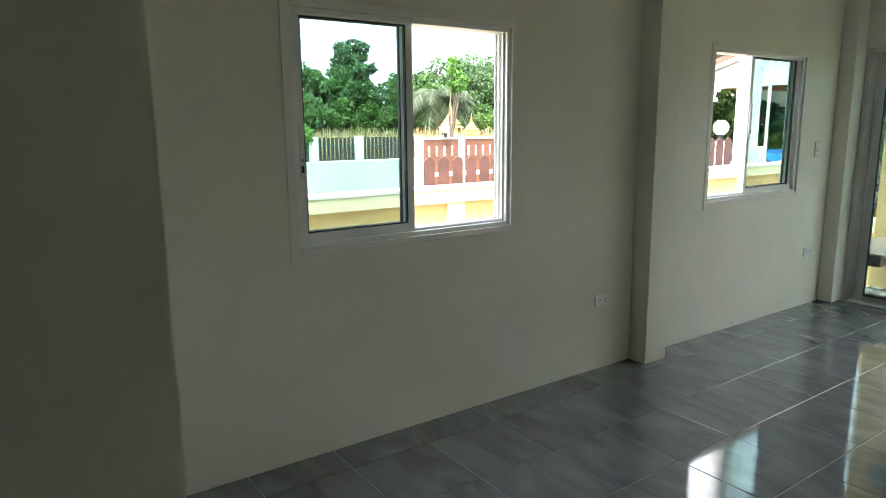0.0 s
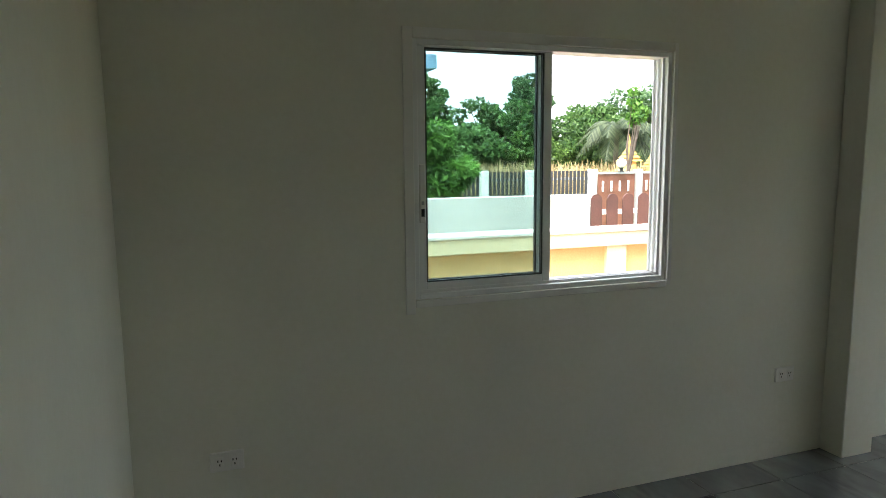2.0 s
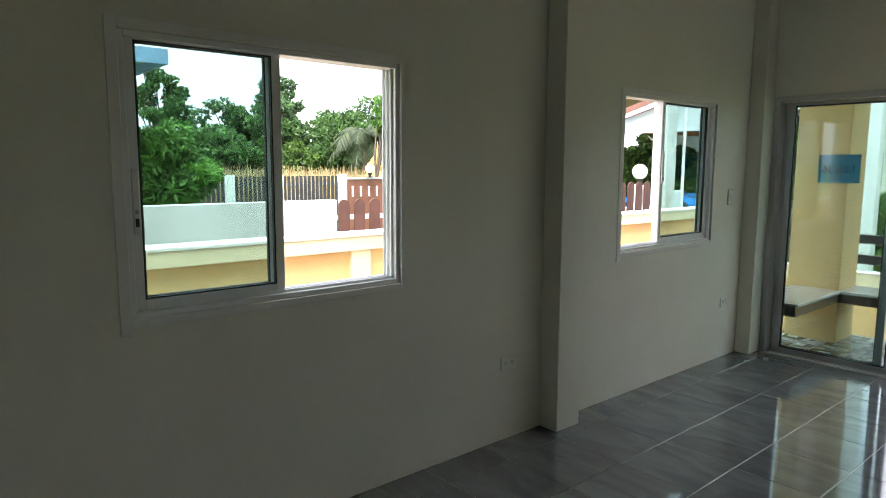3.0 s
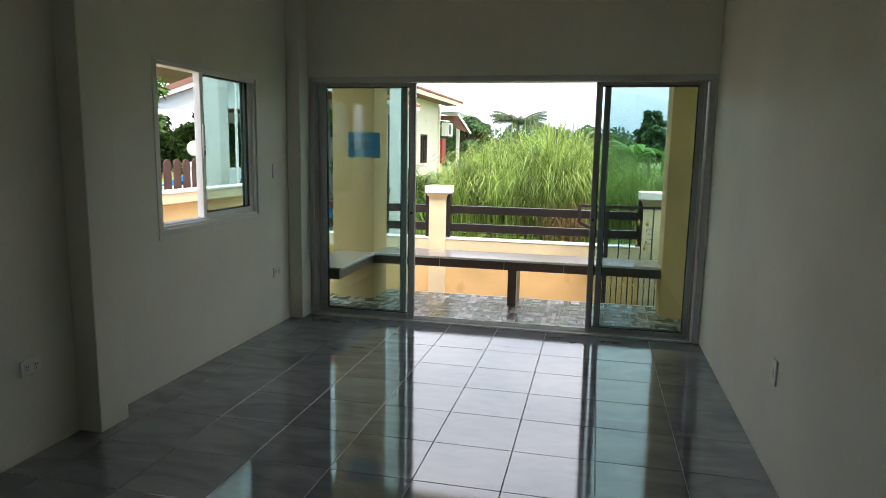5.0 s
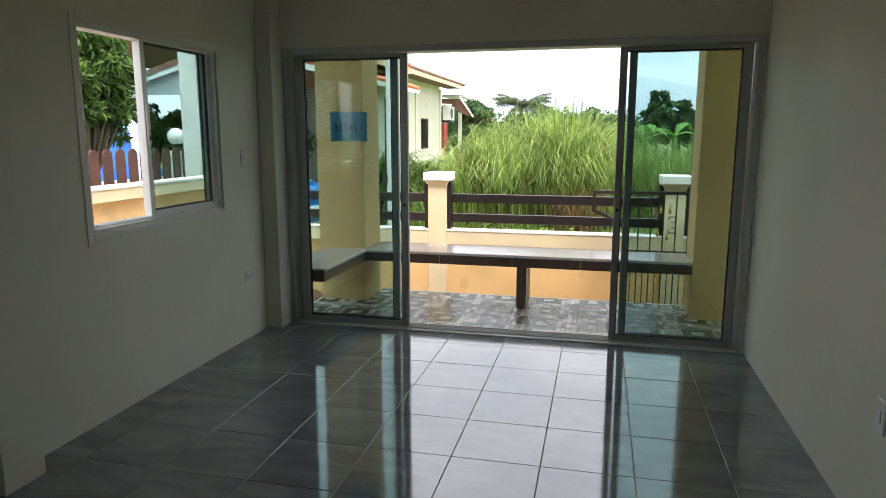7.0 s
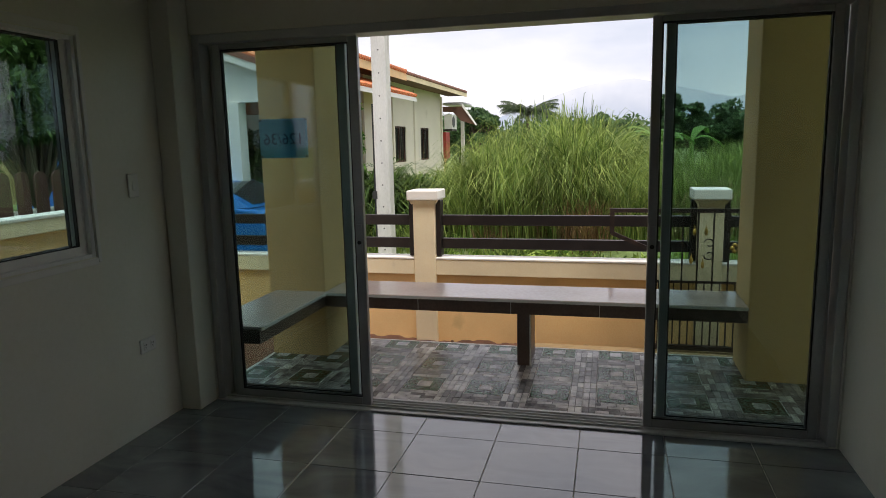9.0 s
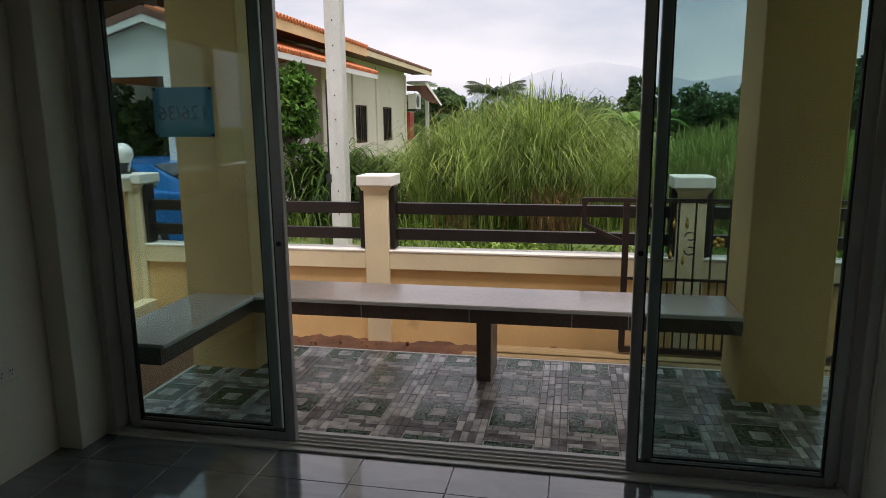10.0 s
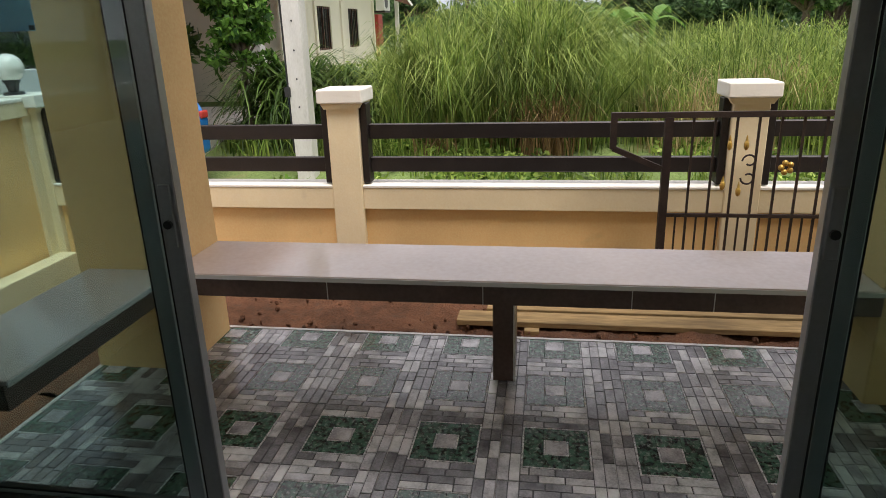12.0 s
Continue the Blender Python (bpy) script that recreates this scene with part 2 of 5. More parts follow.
M_SOFFIT = paint("brown_soffit", (0.16, 0.075, 0.05), 0.7, 0.2, 2, 50, 0.1)
M_ROOF = paint("orange_roof_tile", (0.60, 0.19, 0.07), 0.55, 0.2, 1.5, 40, 0.2, dirt=(0.25, 0.10, 0.06))
M_ROOFD = paint("brown_roof_tile", (0.22, 0.10, 0.07), 0.6, 0.2, 1.5, 40, 0.2)
M_STEEL = paint("grey_roof_sheet", (0.55, 0.56, 0.56), 0.4, 0.1, 2, 50, 0.1, 0.4)
M_WINDARK = paint("dark_window", (0.025, 0.022, 0.022), 0.15, 0.2, 2, 40, 0.0)
M_RED = paint("red_paint", (0.45, 0.04, 0.03), 0.5, 0.15, 5, 50, 0.1)
M_CAR = paint("blue_car_paint", (0.02, 0.20, 0.58), 0.12, 0.03, 2, 40, 0.0, 0.25, spec=0.8)
M_CARGLASS = paint("car_glass", (0.02, 0.03, 0.035), 0.05, 0.1, 2, 40, 0.0, spec=0.8)
M_TYRE = paint("tyre_rubber", (0.02, 0.02, 0.02), 0.85, 0.2, 20, 90, 0.3)
M_RIM = paint("alloy_rim", (0.5, 0.5, 0.52), 0.3, 0.05, 8, 60, 0.05, 0.8)
M_GLOBE = paint("opal_globe", (0.88, 0.87, 0.82), 0.2, 0.03, 5, 60, 0.02)
M_BROWN = paint("brown_painted_wood", (0.085, 0.034, 0.025), 0.55, 0.2, 4, 60, 0.2)
M_ORANGE = paint("orange_brown_gate", (0.20, 0.08, 0.05), 0.55, 0.2, 3, 60, 0.1)
M_FENCE = paint("dark_grey_fence", (0.05, 0.05, 0.055), 0.5, 0.2, 4, 60, 0.1, 0.2)
M_INK = paint("dark_ink", (0.05, 0.09, 0.16), 0.7, 0.05, 6, 80, 0.0)


def thin_paper(name, colour):
    m, n, l, b = node_mat(name)
    tr, mix = n.new("ShaderNodeBsdfTranslucent"), n.new("ShaderNodeMixShader")
    b.inputs["Base Color"].default_value = tr.inputs["Color"].default_value = (*colour, 1)
    b.inputs["Roughness"].default_value = 0.7
    mix.inputs["Fac"].default_value = 0.6
    l.new(b.outputs[0], mix.inputs[1])
    l.new(tr.outputs[0], mix.inputs[2])
    l.new(mix.outputs[0], n["Material Output"].inputs["Surface"])
    return m


M_PAPER = thin_paper("blue_paper", (0.32, 0.62, 0.76))
M_TARP = paint("blue_tarpaulin", (0.06, 0.22, 0.65), 0.45, 0.15, 3, 60, 0.3)
M_EAVE = paint("blue_grey_eave_board", (0.15, 0.27, 0.38), 0.6, 0.15, 3, 60, 0.2)
M_BARK = paint("bark", (0.13, 0.10, 0.075), 0.9, 0.3, 6, 60, 0.6, dist=0.02)
L_MANGO = leafy("mango_leaf", (0.02, 0.075, 0.012), (0.20, 0.40, 0.07), clump=0.4, size=2.5)
L_TREE = leafy("tree_leaf", (0.02, 0.06, 0.018), (0.14, 0.25, 0.07), clump=0.45, size=0.9)
# Distant haze is put into this leaf colour, paler than tree_leaf.
L_FAR = leafy("hazed_far_leaf", (0.03, 0.075, 0.03), (0.15, 0.25, 0.10), clump=0.4, size=0.8)
L_PALM = leafy("palm_leaf", (0.022, 0.042, 0.02), (0.11, 0.14, 0.065))
L_REED = leafy("reed_blade", (0.055, 0.13, 0.018), (0.42, 0.52, 0.14), clump=0.5, size=1.3)
L_DRY = leafy("dry_blade", (0.28, 0.20, 0.09), (0.60, 0.50, 0.26))
L_WEED = leafy("weed_leaf", (0.06, 0.15, 0.02), (0.38, 0.50, 0.11), clump=0.5, size=1.6)
L_BANANA = leafy("banana_leaf", (0.08, 0.20, 0.03), (0.22, 0.40, 0.10))
L_BROWNDRY = leafy("brown_blade", (0.10, 0.06, 0.025), (0.40, 0.27, 0.12))
L_SHRUB = leafy("shrub_leaf", (0.02, 0.055, 0.012), (0.14, 0.24, 0.05), clump=0.4, size=2.0)


# ---- builders ----
def box(bm, x0, y0, z0, x1, y1, z1, mi=0, bevel=0.0):
    r = bmesh.ops.create_cube(bm, size=1.0)
    vs = r["verts"]
    bmesh.ops.transform(bm, matrix=Matrix.Translation(((x0 + x1) / 2, (y0 + y1) / 2, (z0 + z1) / 2)) @ Matrix.Diagonal((abs(x1 - x0), abs(y1 - y0), abs(z1 - z0), 1)), verts=vs)
    fs = {f for v in vs for f in v.link_faces}
    for f in fs:
        f.material_index = mi
    if bevel:
        es = list({e for v in vs for e in v.link_edges})
        bmesh.ops.bevel(bm, geom=es, offset=bevel, segments=2 if bevel > 0.008 else 1, affect="EDGES", profile=0.5)
    return vs


def bm_box(*a, **k):
    bm = bmesh.new()
    box(bm, *a, **k)
    return bm


def rod(bm, a, b, r0, r1=None, sides=8, cap=True):
    """A tapered round bar from a to b."""
    a, b = Vector(a), Vector(b)
    r1 = r0 if r1 is None else r1
    d = b - a
    q = d.to_track_quat("Z", "Y").to_matrix().to_4x4()
    r = bmesh.ops.create_cone(bm, cap_ends=cap, segments=sides, radius1=r0, radius2=max(r1, 1e-4), depth=d.length)
    bmesh.ops.transform(bm, matrix=Matrix.Translation((a + b) / 2) @ q, verts=r["verts"])
    return r["verts"]


def ball(bm, c, r, seg=20, squash=1.0):
    s = bmesh.ops.create_uvsphere(bm, u_segments=seg, v_segments=seg // 2 + 2, radius=r)
    bmesh.ops.transform(bm, matrix=Matrix.Translation(c) @ Matrix.Diagonal((1, 1, squash, 1)), verts=s["verts"])
    for v in s["verts"]:
        for f in v.link_faces:
            f.smooth = True
    return s["verts"]


def prism(bm, pts, axis, a, b, mi=0):
    """Extrudes an outline along an axis from a to b. For 'x' the outline is (y, z), for 'y' (x, z), for 'z' (x, y)."""
    def at(p, t):
        return (t, p[0], p[1]) if axis == "x" else (p[0], t, p[1]) if axis == "y" else (p[0], p[1], t)
    va, vb = [bm.verts.new(at(p, a)) for p in pts], [bm.verts.new(at(p, b)) for p in pts]
    n = len(pts)
    fs = [bm.faces.new(va), bm.faces.new(list(reversed(vb)))]
    fs += [bm.faces.new((va[i], vb[i], vb[(i + 1) % n], va[(i + 1) % n])) for i in range(n)]
    for f in fs:
        f.material_index = mi
    bmesh.ops.recalc_face_normals(bm, faces=fs)
    return va + vb


def mesh_of(name, bm, mats):
    me = bpy.data.meshes.new(name)
    bm.to_mesh(me)
    bm.free()
    for m in (mats if isinstance(mats, (list, tuple)) else [mats]):
        me.materials.append(m)
    return me


def thing(name, bm, mats, label, category, group="", kind=""):
    return tagged(new(name, mesh_of(name, bm, mats)), label, category, group, kind)


def empty(name, at, label, category, group="", kind=""):
    ob = new(name)
    ob.location = at
    return tagged(ob, label, category, group, kind)


def part(name, bm, mats, parent, label=""):
    """One mesh under a thing or a part; its outline is given in world places."""
    ob = new(name, mesh_of(name, bm, mats))
    ob.parent = parent
    if parent.parent is None:
        ob.matrix_parent_inverse = Matrix.Translation(-parent.location)
    if label:
        tagged(ob, label)
    return ob


def wall_grid(along, us, zs, holes, face, back):
    """A wall with thickness and openings cut through it. along 'x' or 'y'; us and zs are the cut lines; holes are (u index, z index)."""
    bm = bmesh.new()
    cache = {}

    def v(u, z, d):
        k = (u, z, d)
        if k not in cache:
            w = face if d == 0 else back
            cache[k] = bm.verts.new((us[u], w, zs[z]) if along == "x" else (w, us[u], zs[z]))
        return cache[k]
    nu, nz = len(us) - 1, len(zs) - 1

    def solid(i, j):
        return 0 <= i < nu and 0 <= j < nz and (i, j) not in holes
    for i in range(nu):
        for j in range(nz):
            if not solid(i, j):
                continue
            for d in (0, 1):
                bm.faces.new((v(i, j, d), v(i + 1, j, d), v(i + 1, j + 1, d), v(i, j + 1, d)))
            if not solid(i - 1, j):
                bm.faces.new((v(i, j, 0), v(i, j + 1, 0), v(i, j + 1, 1), v(i, j, 1)))
            if not solid(i + 1, j):
                bm.faces.new((v(i + 1, j, 0), v(i + 1, j + 1, 0), v(i + 1, j + 1, 1), v(i + 1, j, 1)))
            if not solid(i, j - 1):
                bm.faces.new((v(i, j, 0), v(i + 1, j, 0), v(i + 1, j, 1), v(i, j, 1)))
            if not solid(i, j + 1):
                bm.faces.new((v(i, j + 1, 0), v(i + 1, j + 1, 0), v(i + 1, j + 1, 1), v(i, j + 1, 1)))
    bmesh.ops.recalc_face_normals(bm, faces=bm.faces[:])
    return bm


# The lane side and the land in front lie on axes of their own, turned a little against the house.
LANE = Matrix.Translation((1.80, 0.77, 0)) @ pose(0, 0, 0, 0, 0, -1.45) @ Matrix.Translation((-1.88, -0.757, 0))
FIELD = Matrix.Translation((5.34, 1.073, 0)) @ pose(0, 0, 0, 0, 0, -0.4) @ Matrix.Translation((-5.47, -1.159, 0))


def settle(ob, axes, fall=0.0):
    """Turns a thing onto the axes of its plot; fall: how far the plot drops for each metre away from the house."""
    ob.matrix_basis = Matrix.Translation((0, 0, -fall * max(0.0, ob.location.x - 7.4))) @ axes @ ob.matrix_basis
    return ob


# ---- the room ----
YN, YS, XE, XW, H = 3.205, -0.205, 7.29, -4.6, 2.95
XO = 7.44  # outer face of the front wall
W1 = (2.485, 3.677, 0.966, 1.971)
W2 = (5.440, 6.612, 0.960, 1.975)


wall_n = thing("wall_north", wall_grid("x", [XW - 0.12, W1[0], W1[1], W2[0], W2[1], XO], [-0.6, W1[2], W1[3], H + 0.1], {(1, 1), (3, 1)}, YN, YN + 0.12), M_WALL, "cream painted plaster wall with two sliding windows", "wall", kind="structure")
wall_s = thing("wall_south", bm_box(XW - 0.12, YS - 0.12, -0.6, XO, YS, H + 0.1), M_WALL, "plain cream painted plaster wall", "wall", kind="structure")
wall_e = thing("wall_east", wall_grid("y", [YS + 0.002, YS + 0.010, 3.085, YN - 0.002], [-0.6, 0.0, 2.068, H + 0.1], {(1, 1)}, XE, XO), M_WALL, "cream plaster wall above a wide sliding door", "wall", kind="structure")
# Unseen wall added to keep light off the porch columns.
thing("wall_unseen_front", bm_box(XE, -7.5, -0.6, XO, YS - 0.124, H + 0.1), M_BEIGE, "plain cream rendered wall added out of view to shade the porch", "wall", kind="structure")
wall_w = thing("wall_west", bm_box(XW - 0.12, YS + 0.002, -0.6, XW, YN - 0.002, H + 0.1), M_WALL, "plain cream plaster wall behind", "wall", kind="structure")
bm = bmesh.new()
prism(bm, [(1.528, 1.22), (1.433, YN - 0.002), (1.323, YN - 0.002), (1.413, 1.33), (XW + 0.002, 1.33), (XW + 0.002, 1.22)], "z", 0.0, H + 0.1)
thing("wall_partition", bm, M_WALL, "cream plaster partition wall with a worn corner edge", "wall", kind="structure")
thing("ceiling", bm_box(XW - 0.12, YS - 0.12, H + 0.1, XO, YN + 0.12, H + 0.25), M_CEIL, "plain white ceiling", "ceiling", kind="structure")
thing("column", bm_box(4.686, 3.070, 0, 4.893, YN - 0.002, H + 0.1, bevel=0.004), M_WALL, "cream plastered column standing against the wall", "column", kind="structure")
thing("corner_column", bm_box(7.125, 3.083, 0, XE - 0.002, YN - 0.002, H + 0.1, bevel=0.004), M_WALL, "cream plastered corner column beside the sliding door", "column", kind="structure")
floor = thing("floor", bm_box(XW, YS, -0.6, XE, YN, -0.003), M_GROUT, "polished grey marble-look floor tiles with pale joints", "floor", kind="structure")


def window(name, rect, sash, lock_at, lock_side):
    """A white aluminium sliding window in the north wall: frame with tracks, both sashes slid over one another, flush trim."""
    x0, x1, z0, z1 = rect
    ob = empty(name, ((x0 + x1) / 2, YN + 0.06, z0), "white aluminium sliding window, half slid open", "window", "room windows", "structure")
    bm = bmesh.new()
    f = 0.022
    for b in ((x0, YN + 0.008, z0, x0 + f, YN + 0.1, z1), (x1 - f, YN + 0.008, z0, x1, YN + 0.1, z1), (x0 + f, YN + 0.008, z0, x1 - f, YN + 0.1, z0 + f), (x0 + f, YN + 0.008, z1 - f, x1 - f, YN + 0.1, z1)):
        box(bm, *b, bevel=0.002)
    for y in (0.03, 0.062, 0.092):
        box(bm, x0 + f, YN + y, z0 + f, x1 - f, YN + y + 0.004, z0 + f + 0.012)
        for xa in (x0 + f, x1 - f - 0.012):
            box(bm, xa, YN + y, z0 + f, xa + 0.012, YN + y + 0.004, z1 - f)
    part("window_frame", bm, M_ALU, ob)
    bm = bmesh.new()
    t = 0.04
    for b in ((x0 - t, YN - 0.006, z0 - 0.055, x0, YN + 0.004, z1 + t), (x1, YN - 0.006, z0 - 0.02, x1 + 0.022, YN + 0.004, z1 + t), (x0, YN - 0.006, z1, x1, YN + 0.004, z1 + t), (x0, YN - 0.006, z0 - 0.03, x1, YN + 0.004, z0)):
        box(bm, *b, bevel=0.002)
    part("trim", bm, M_PLASTIC, ob, "thin white plaster trim round the window")
    for k, y in enumerate((YN + 0.034, YN + 0.066)):
        a, b2 = sash[0] + 0.012 * k, sash[1] - 0.012 * k
        za, zb, s = z0 + f + 0.004, z1 - f + 0.012, 0.036
        bm = bmesh.new()
        for q in ((a, y, za, a + s, y + 0.026, zb), (b2 - s, y, za, b2, y + 0.026, zb), (a + s, y, za, b2 - s, y + 0.026, za + s), (a + s, y, zb - s * 0.45, b2 - s, y + 0.026, zb)):
            box(bm, *q, bevel=0.002)
        sh = part("sash", bm, M_ALU, ob)
        bm = bmesh.new()
        g = 0.006
        for q in ((a + s, y + 0.004, za + s, a + s + g, y + 0.02, zb - s * 0.45), (b2 - s - g, y + 0.004, za + s, b2 - s, y + 0.02, zb - s * 0.45), (a + s + g, y + 0.004, za + s, b2 - s - g, y + 0.02, za + s + g), (a + s + g, y + 0.004, zb - s * 0.45 - g, b2 - s - g, y + 0.02, zb - s * 0.45)):
            box(bm, *q)
        part("gasket", bm, M_RUBBER, sh, "black rubber gasket")
        pane = part("pane", bm_box(a + s, y + 0.011, za + s, b2 - s, y + 0.015, zb - s * 0.45), M_GLASS, sh, "blue-green tinted glass")
        pane.visible_shadow = False
        if k == 0:
            lx = a + s * 0.5 if lock_side < 0 else b2 - s * 0.5
            bm = bmesh.new()
            box(bm, lx - 0.012, y - 0.012, lock_at - 0.13, lx + 0.012, y, lock_at + 0.10, bevel=0.003)
            part("latch", bm, M_PLASTIC, sh, "white sliding latch")
            part("latch_button", bm_box(lx - 0.006, y - 0.016, lock_at - 0.105, lx + 0.006, y - 0.012, lock_at - 0.075), M_DARK, sh)
            part("latch_button", bm_box(lx - 0.005, y - 0.015, lock_at - 0.06, lx + 0.005, y - 0.012, lock_at - 0.045), M_ALU2, sh)
    return ob


window("window_1", W1, (W1[0] + 0.024, 3.100), 1.40, -1)
window("window_2", W2, (5.935, W2[1] - 0.024), 1.52, -1)


def sliding_door():
    """Four tall sliding panels, the two in the middle slid aside over the outer ones."""
    ya, yb, x0, x1, zt = YS + 0.012, 3.083, XE + 0.012, XO + 0.002, 2.068
    ob = empty("door_1", (7.37, (ya + yb) / 2, 0), "wide white aluminium and glass sliding door, open in the middle", "sliding door", "", "structure")
    bm = bmesh.new()
    for b in ((x0, ya, 0.0, x1, ya + 0.041, zt), (x0, yb - 0.045, 0.0, x1, yb, zt), (x0, ya + 0.035, zt - 0.045, x1, yb - 0.045, zt), (x0 - 0.02, ya + 0.035, -0.004, x1 + 0.03, yb - 0.045, 0.010)):
        box(bm, *b, bevel=0.003)
    for x in (7.32, 7.355, 7.39, 7.425):
        box(bm, x, ya + 0.05, 0.010, x + 0.004, yb - 0.05, 0.020)
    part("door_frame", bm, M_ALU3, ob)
    for y0, y1, x, name in ((2.226, yb - 0.050, 7.385, "fixed"), (2.141, yb - 0.095, 7.340, "slid"), (ya + 0.047, 0.614, 7.385, "fixed"), (ya + 0.075, 0.679, 7.340, "slid")):
        bm = bmesh.new()
        s, t, za, zb = 0.050 if y0 > 1 else 0.042, 0.034, 0.014, zt - 0.05
        for q in ((x, y0, za, x + t, y0 + s, zb), (x, y1 - s, za, x + t, y1, zb), (x, y0 + s, za, x + t, y1 - s, za + 0.042), (x, y0 + s, zb - 0.028, x + t, y1 - s, zb)):
            box(bm, *q, bevel=0.003)
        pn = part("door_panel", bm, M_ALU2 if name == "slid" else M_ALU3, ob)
        bm = bmesh.new()
        g = 0.007
        for q in ((x + 0.006, y0 + s, za + 0.042, x + 0.028, y0 + s + g, zb - 0.028), (x + 0.006, y1 - s - g, za + 0.042, x + 0.028, y1 - s, zb - 0.028), (x + 0.006, y0 + s + g, za + 0.042, x + 0.028, y1 - s - g, za + 0.042 + g), (x + 0.006, y0 + s + g, zb - 0.028 - g, x + 0.028, y1 - s - g, zb - 0.028)):
            box(bm, *q)
        part("gasket", bm, M_RUBBER, pn, "black rubber gasket")
        pane = part("pane", bm_box(x + 0.014, y0 + s, za + 0.042, x + 0.019, y1 - s, zb - 0.028), M_GLASS, pn, "tinted glass")
        pane.visible_shadow = False
        if name == "slid":
            yc = y0 + s / 2 if y0 > 1 else y1 - s / 2
            bm = bmesh.new()
            box(bm, x - 0.006, yc - 0.016, 0.88, x, yc + 0.016, 1.04, bevel=0.003)
            part("lock", bm, M_ALU2, pn)
            bm = bmesh.new()
            rod(bm, (x - 0.014, yc, 0.94), (x - 0.006, yc, 0.94), 0.011, sides=10)
            part("keyhole", bm, M_DARK, pn)
    return ob


sliding_door()


# sheet of paper with the house number, read from outside
def text_mesh(name, body, size, mat, parent, m):
    cu = bpy.data.curves.new(name, "FONT")
    cu.body, cu.size, cu.align_x, cu.align_y = body, size, "CENTER", "CENTER"
    tmp = bpy.data.objects.new(name, cu)
    me = bpy.data.meshes.new_from_object(tmp)
    bpy.data.objects.remove(tmp)
    me.materials.append(mat)
    ob = new(name, me)
    ob.parent = parent
    ob.matrix_parent_inverse = Matrix.Translation(-parent.location)
    ob.matrix_basis = m
    return ob


sign = empty("paper_sign", (7.411, 2.62, 1.505), "blue paper sheet with a house number taped to the door glass", "sign")
part("sheet", bm_box(7.4085, 2.475, 1.398, 7.4095, 2.765, 1.613), M_PAPER, sign)
text_mesh("number", "126/36", 0.088, M_INK, sign, Matrix.Translation((7.4075, 2.62, 1.50)) @ Euler((radians(90), 0, radians(90))).to_matrix().to_4x4())
for y in (2.483, 2.757):
    for z in (1.405, 1.606):
        part("tape", bm_box(7.4070, y - 0.008, z - 0.006, 7.4084, y + 0.008, z + 0.006), M_DARK, sign)


def outlet(name, at, axis, w, h, kind):
    """A wall plate with two sockets or a switch. axis: which way the plate faces."""
    label = "white double wall socket on the plaster wall" if kind == "socket" else "white light switch on the plaster wall"
    ob = empty(name, at, label, "socket" if kind == "socket" else "switch", "wall plates")
    x, y, z = at
    d = -1 if axis == "-y" else 1
    bm = bmesh.new()
    box(bm, x - w / 2, y, z - h / 2, x + w / 2, y + d * 0.010, z + h / 2, bevel=0.004)
    part("plate", bm, M_PLASTIC, ob)
    if kind == "socket":
        for dx in (-w * 0.22, w * 0.22):
            bm = bmesh.new()
            box(bm, x + dx - 0.013, y + d * 0.010, z - 0.02, x + dx + 0.013, y + d * 0.013, z + 0.02, bevel=0.001)
            ins = part("insert", bm, M_PLASTIC, ob)
            for hx, hz in ((-0.006, 0.006), (0.006, 0.006), (0, -0.009)):
                part("hole", bm_box(x + dx + hx - 0.002, y + d * 0.013, z + hz - 0.004, x + dx + hx + 0.002, y + d * 0.0138, z + hz + 0.004), M_DARK, ins)
    else:
        bm = bmesh.new()
        box(bm, x - 0.014, y + d * 0.010, z - 0.024, x + 0.014, y + d * 0.0145, z + 0.024, bevel=0.002)
        part("rocker", bm, M_PLASTIC, ob)
    return ob


outlet("wall_socket", (1.750, YN, 0.425), "-y", 0.12, 0.075, "socket")
outlet("wall_socket", (4.413, YN, 0.436), "-y", 0.12, 0.075, "socket")
outlet("wall_socket", (6.888, YN, 0.450), "-y", 0.12, 0.075, "socket")
outlet("light_switch", (6.89, YN, 1.283), "-y", 0.075, 0.12, "switch")
outlet("wall_switch", (5.14, YS, 0.488), "+y", 0.075, 0.12, "switch")

# ---- the porch ----
PZ = -0.086
patio = thing("patio", bm_box(XO, -3.2, -0.7, 8.865, 3.305, PZ - 0.006), M_CONC, "porch floor of grey and green printed stone-pattern tiles", "patio floor", kind="structure")
bm = bmesh.new()
box(bm, 8.866, -3.2, PZ - 0.03, 8.886, 3.326, PZ + 0.002)
box(bm, XO + 0.002, 3.306, PZ - 0.03, 8.866, 3.326, PZ + 0.002)
thing("patio_edge_trim", bm, M_PLASTIC, "thin white edge trim along the porch floor", "trim", kind="structure")


def porch_column(y0, y1, name):
    bm = bmesh.new()
    box(bm, 8.41, y0, -0.7, 8.845, y1, 2.45, bevel=0.006)
    return thing(name, bm, M_YEL, "square yellow rendered porch column", "column", kind="structure")


porch_column(2.875, 3.325, "porch_column_1")
porch_column(-0.43, 0.0, "porch_column_2")
thing("porch_beam", bm_box(8.41, -3.2, 2.451, 8.845, 3.325, 2.70), M_BEIGE, "cream rendered beam above the porch columns", "beam", kind="structure")
thing("porch_roof", bm_box(XO + 0.01, -3.6, 2.701, 9.25, 3.80, 2.80), M_CEIL, "plain porch ceiling slab", "ceiling", kind="structure")
thing("porch_fascia", bm_box(XO + 0.01, 3.801, 2.27, 9.06, 3.83, 2.80), M_SOFFIT, "dark brown eave board of the porch roof", "trim", kind="structure")

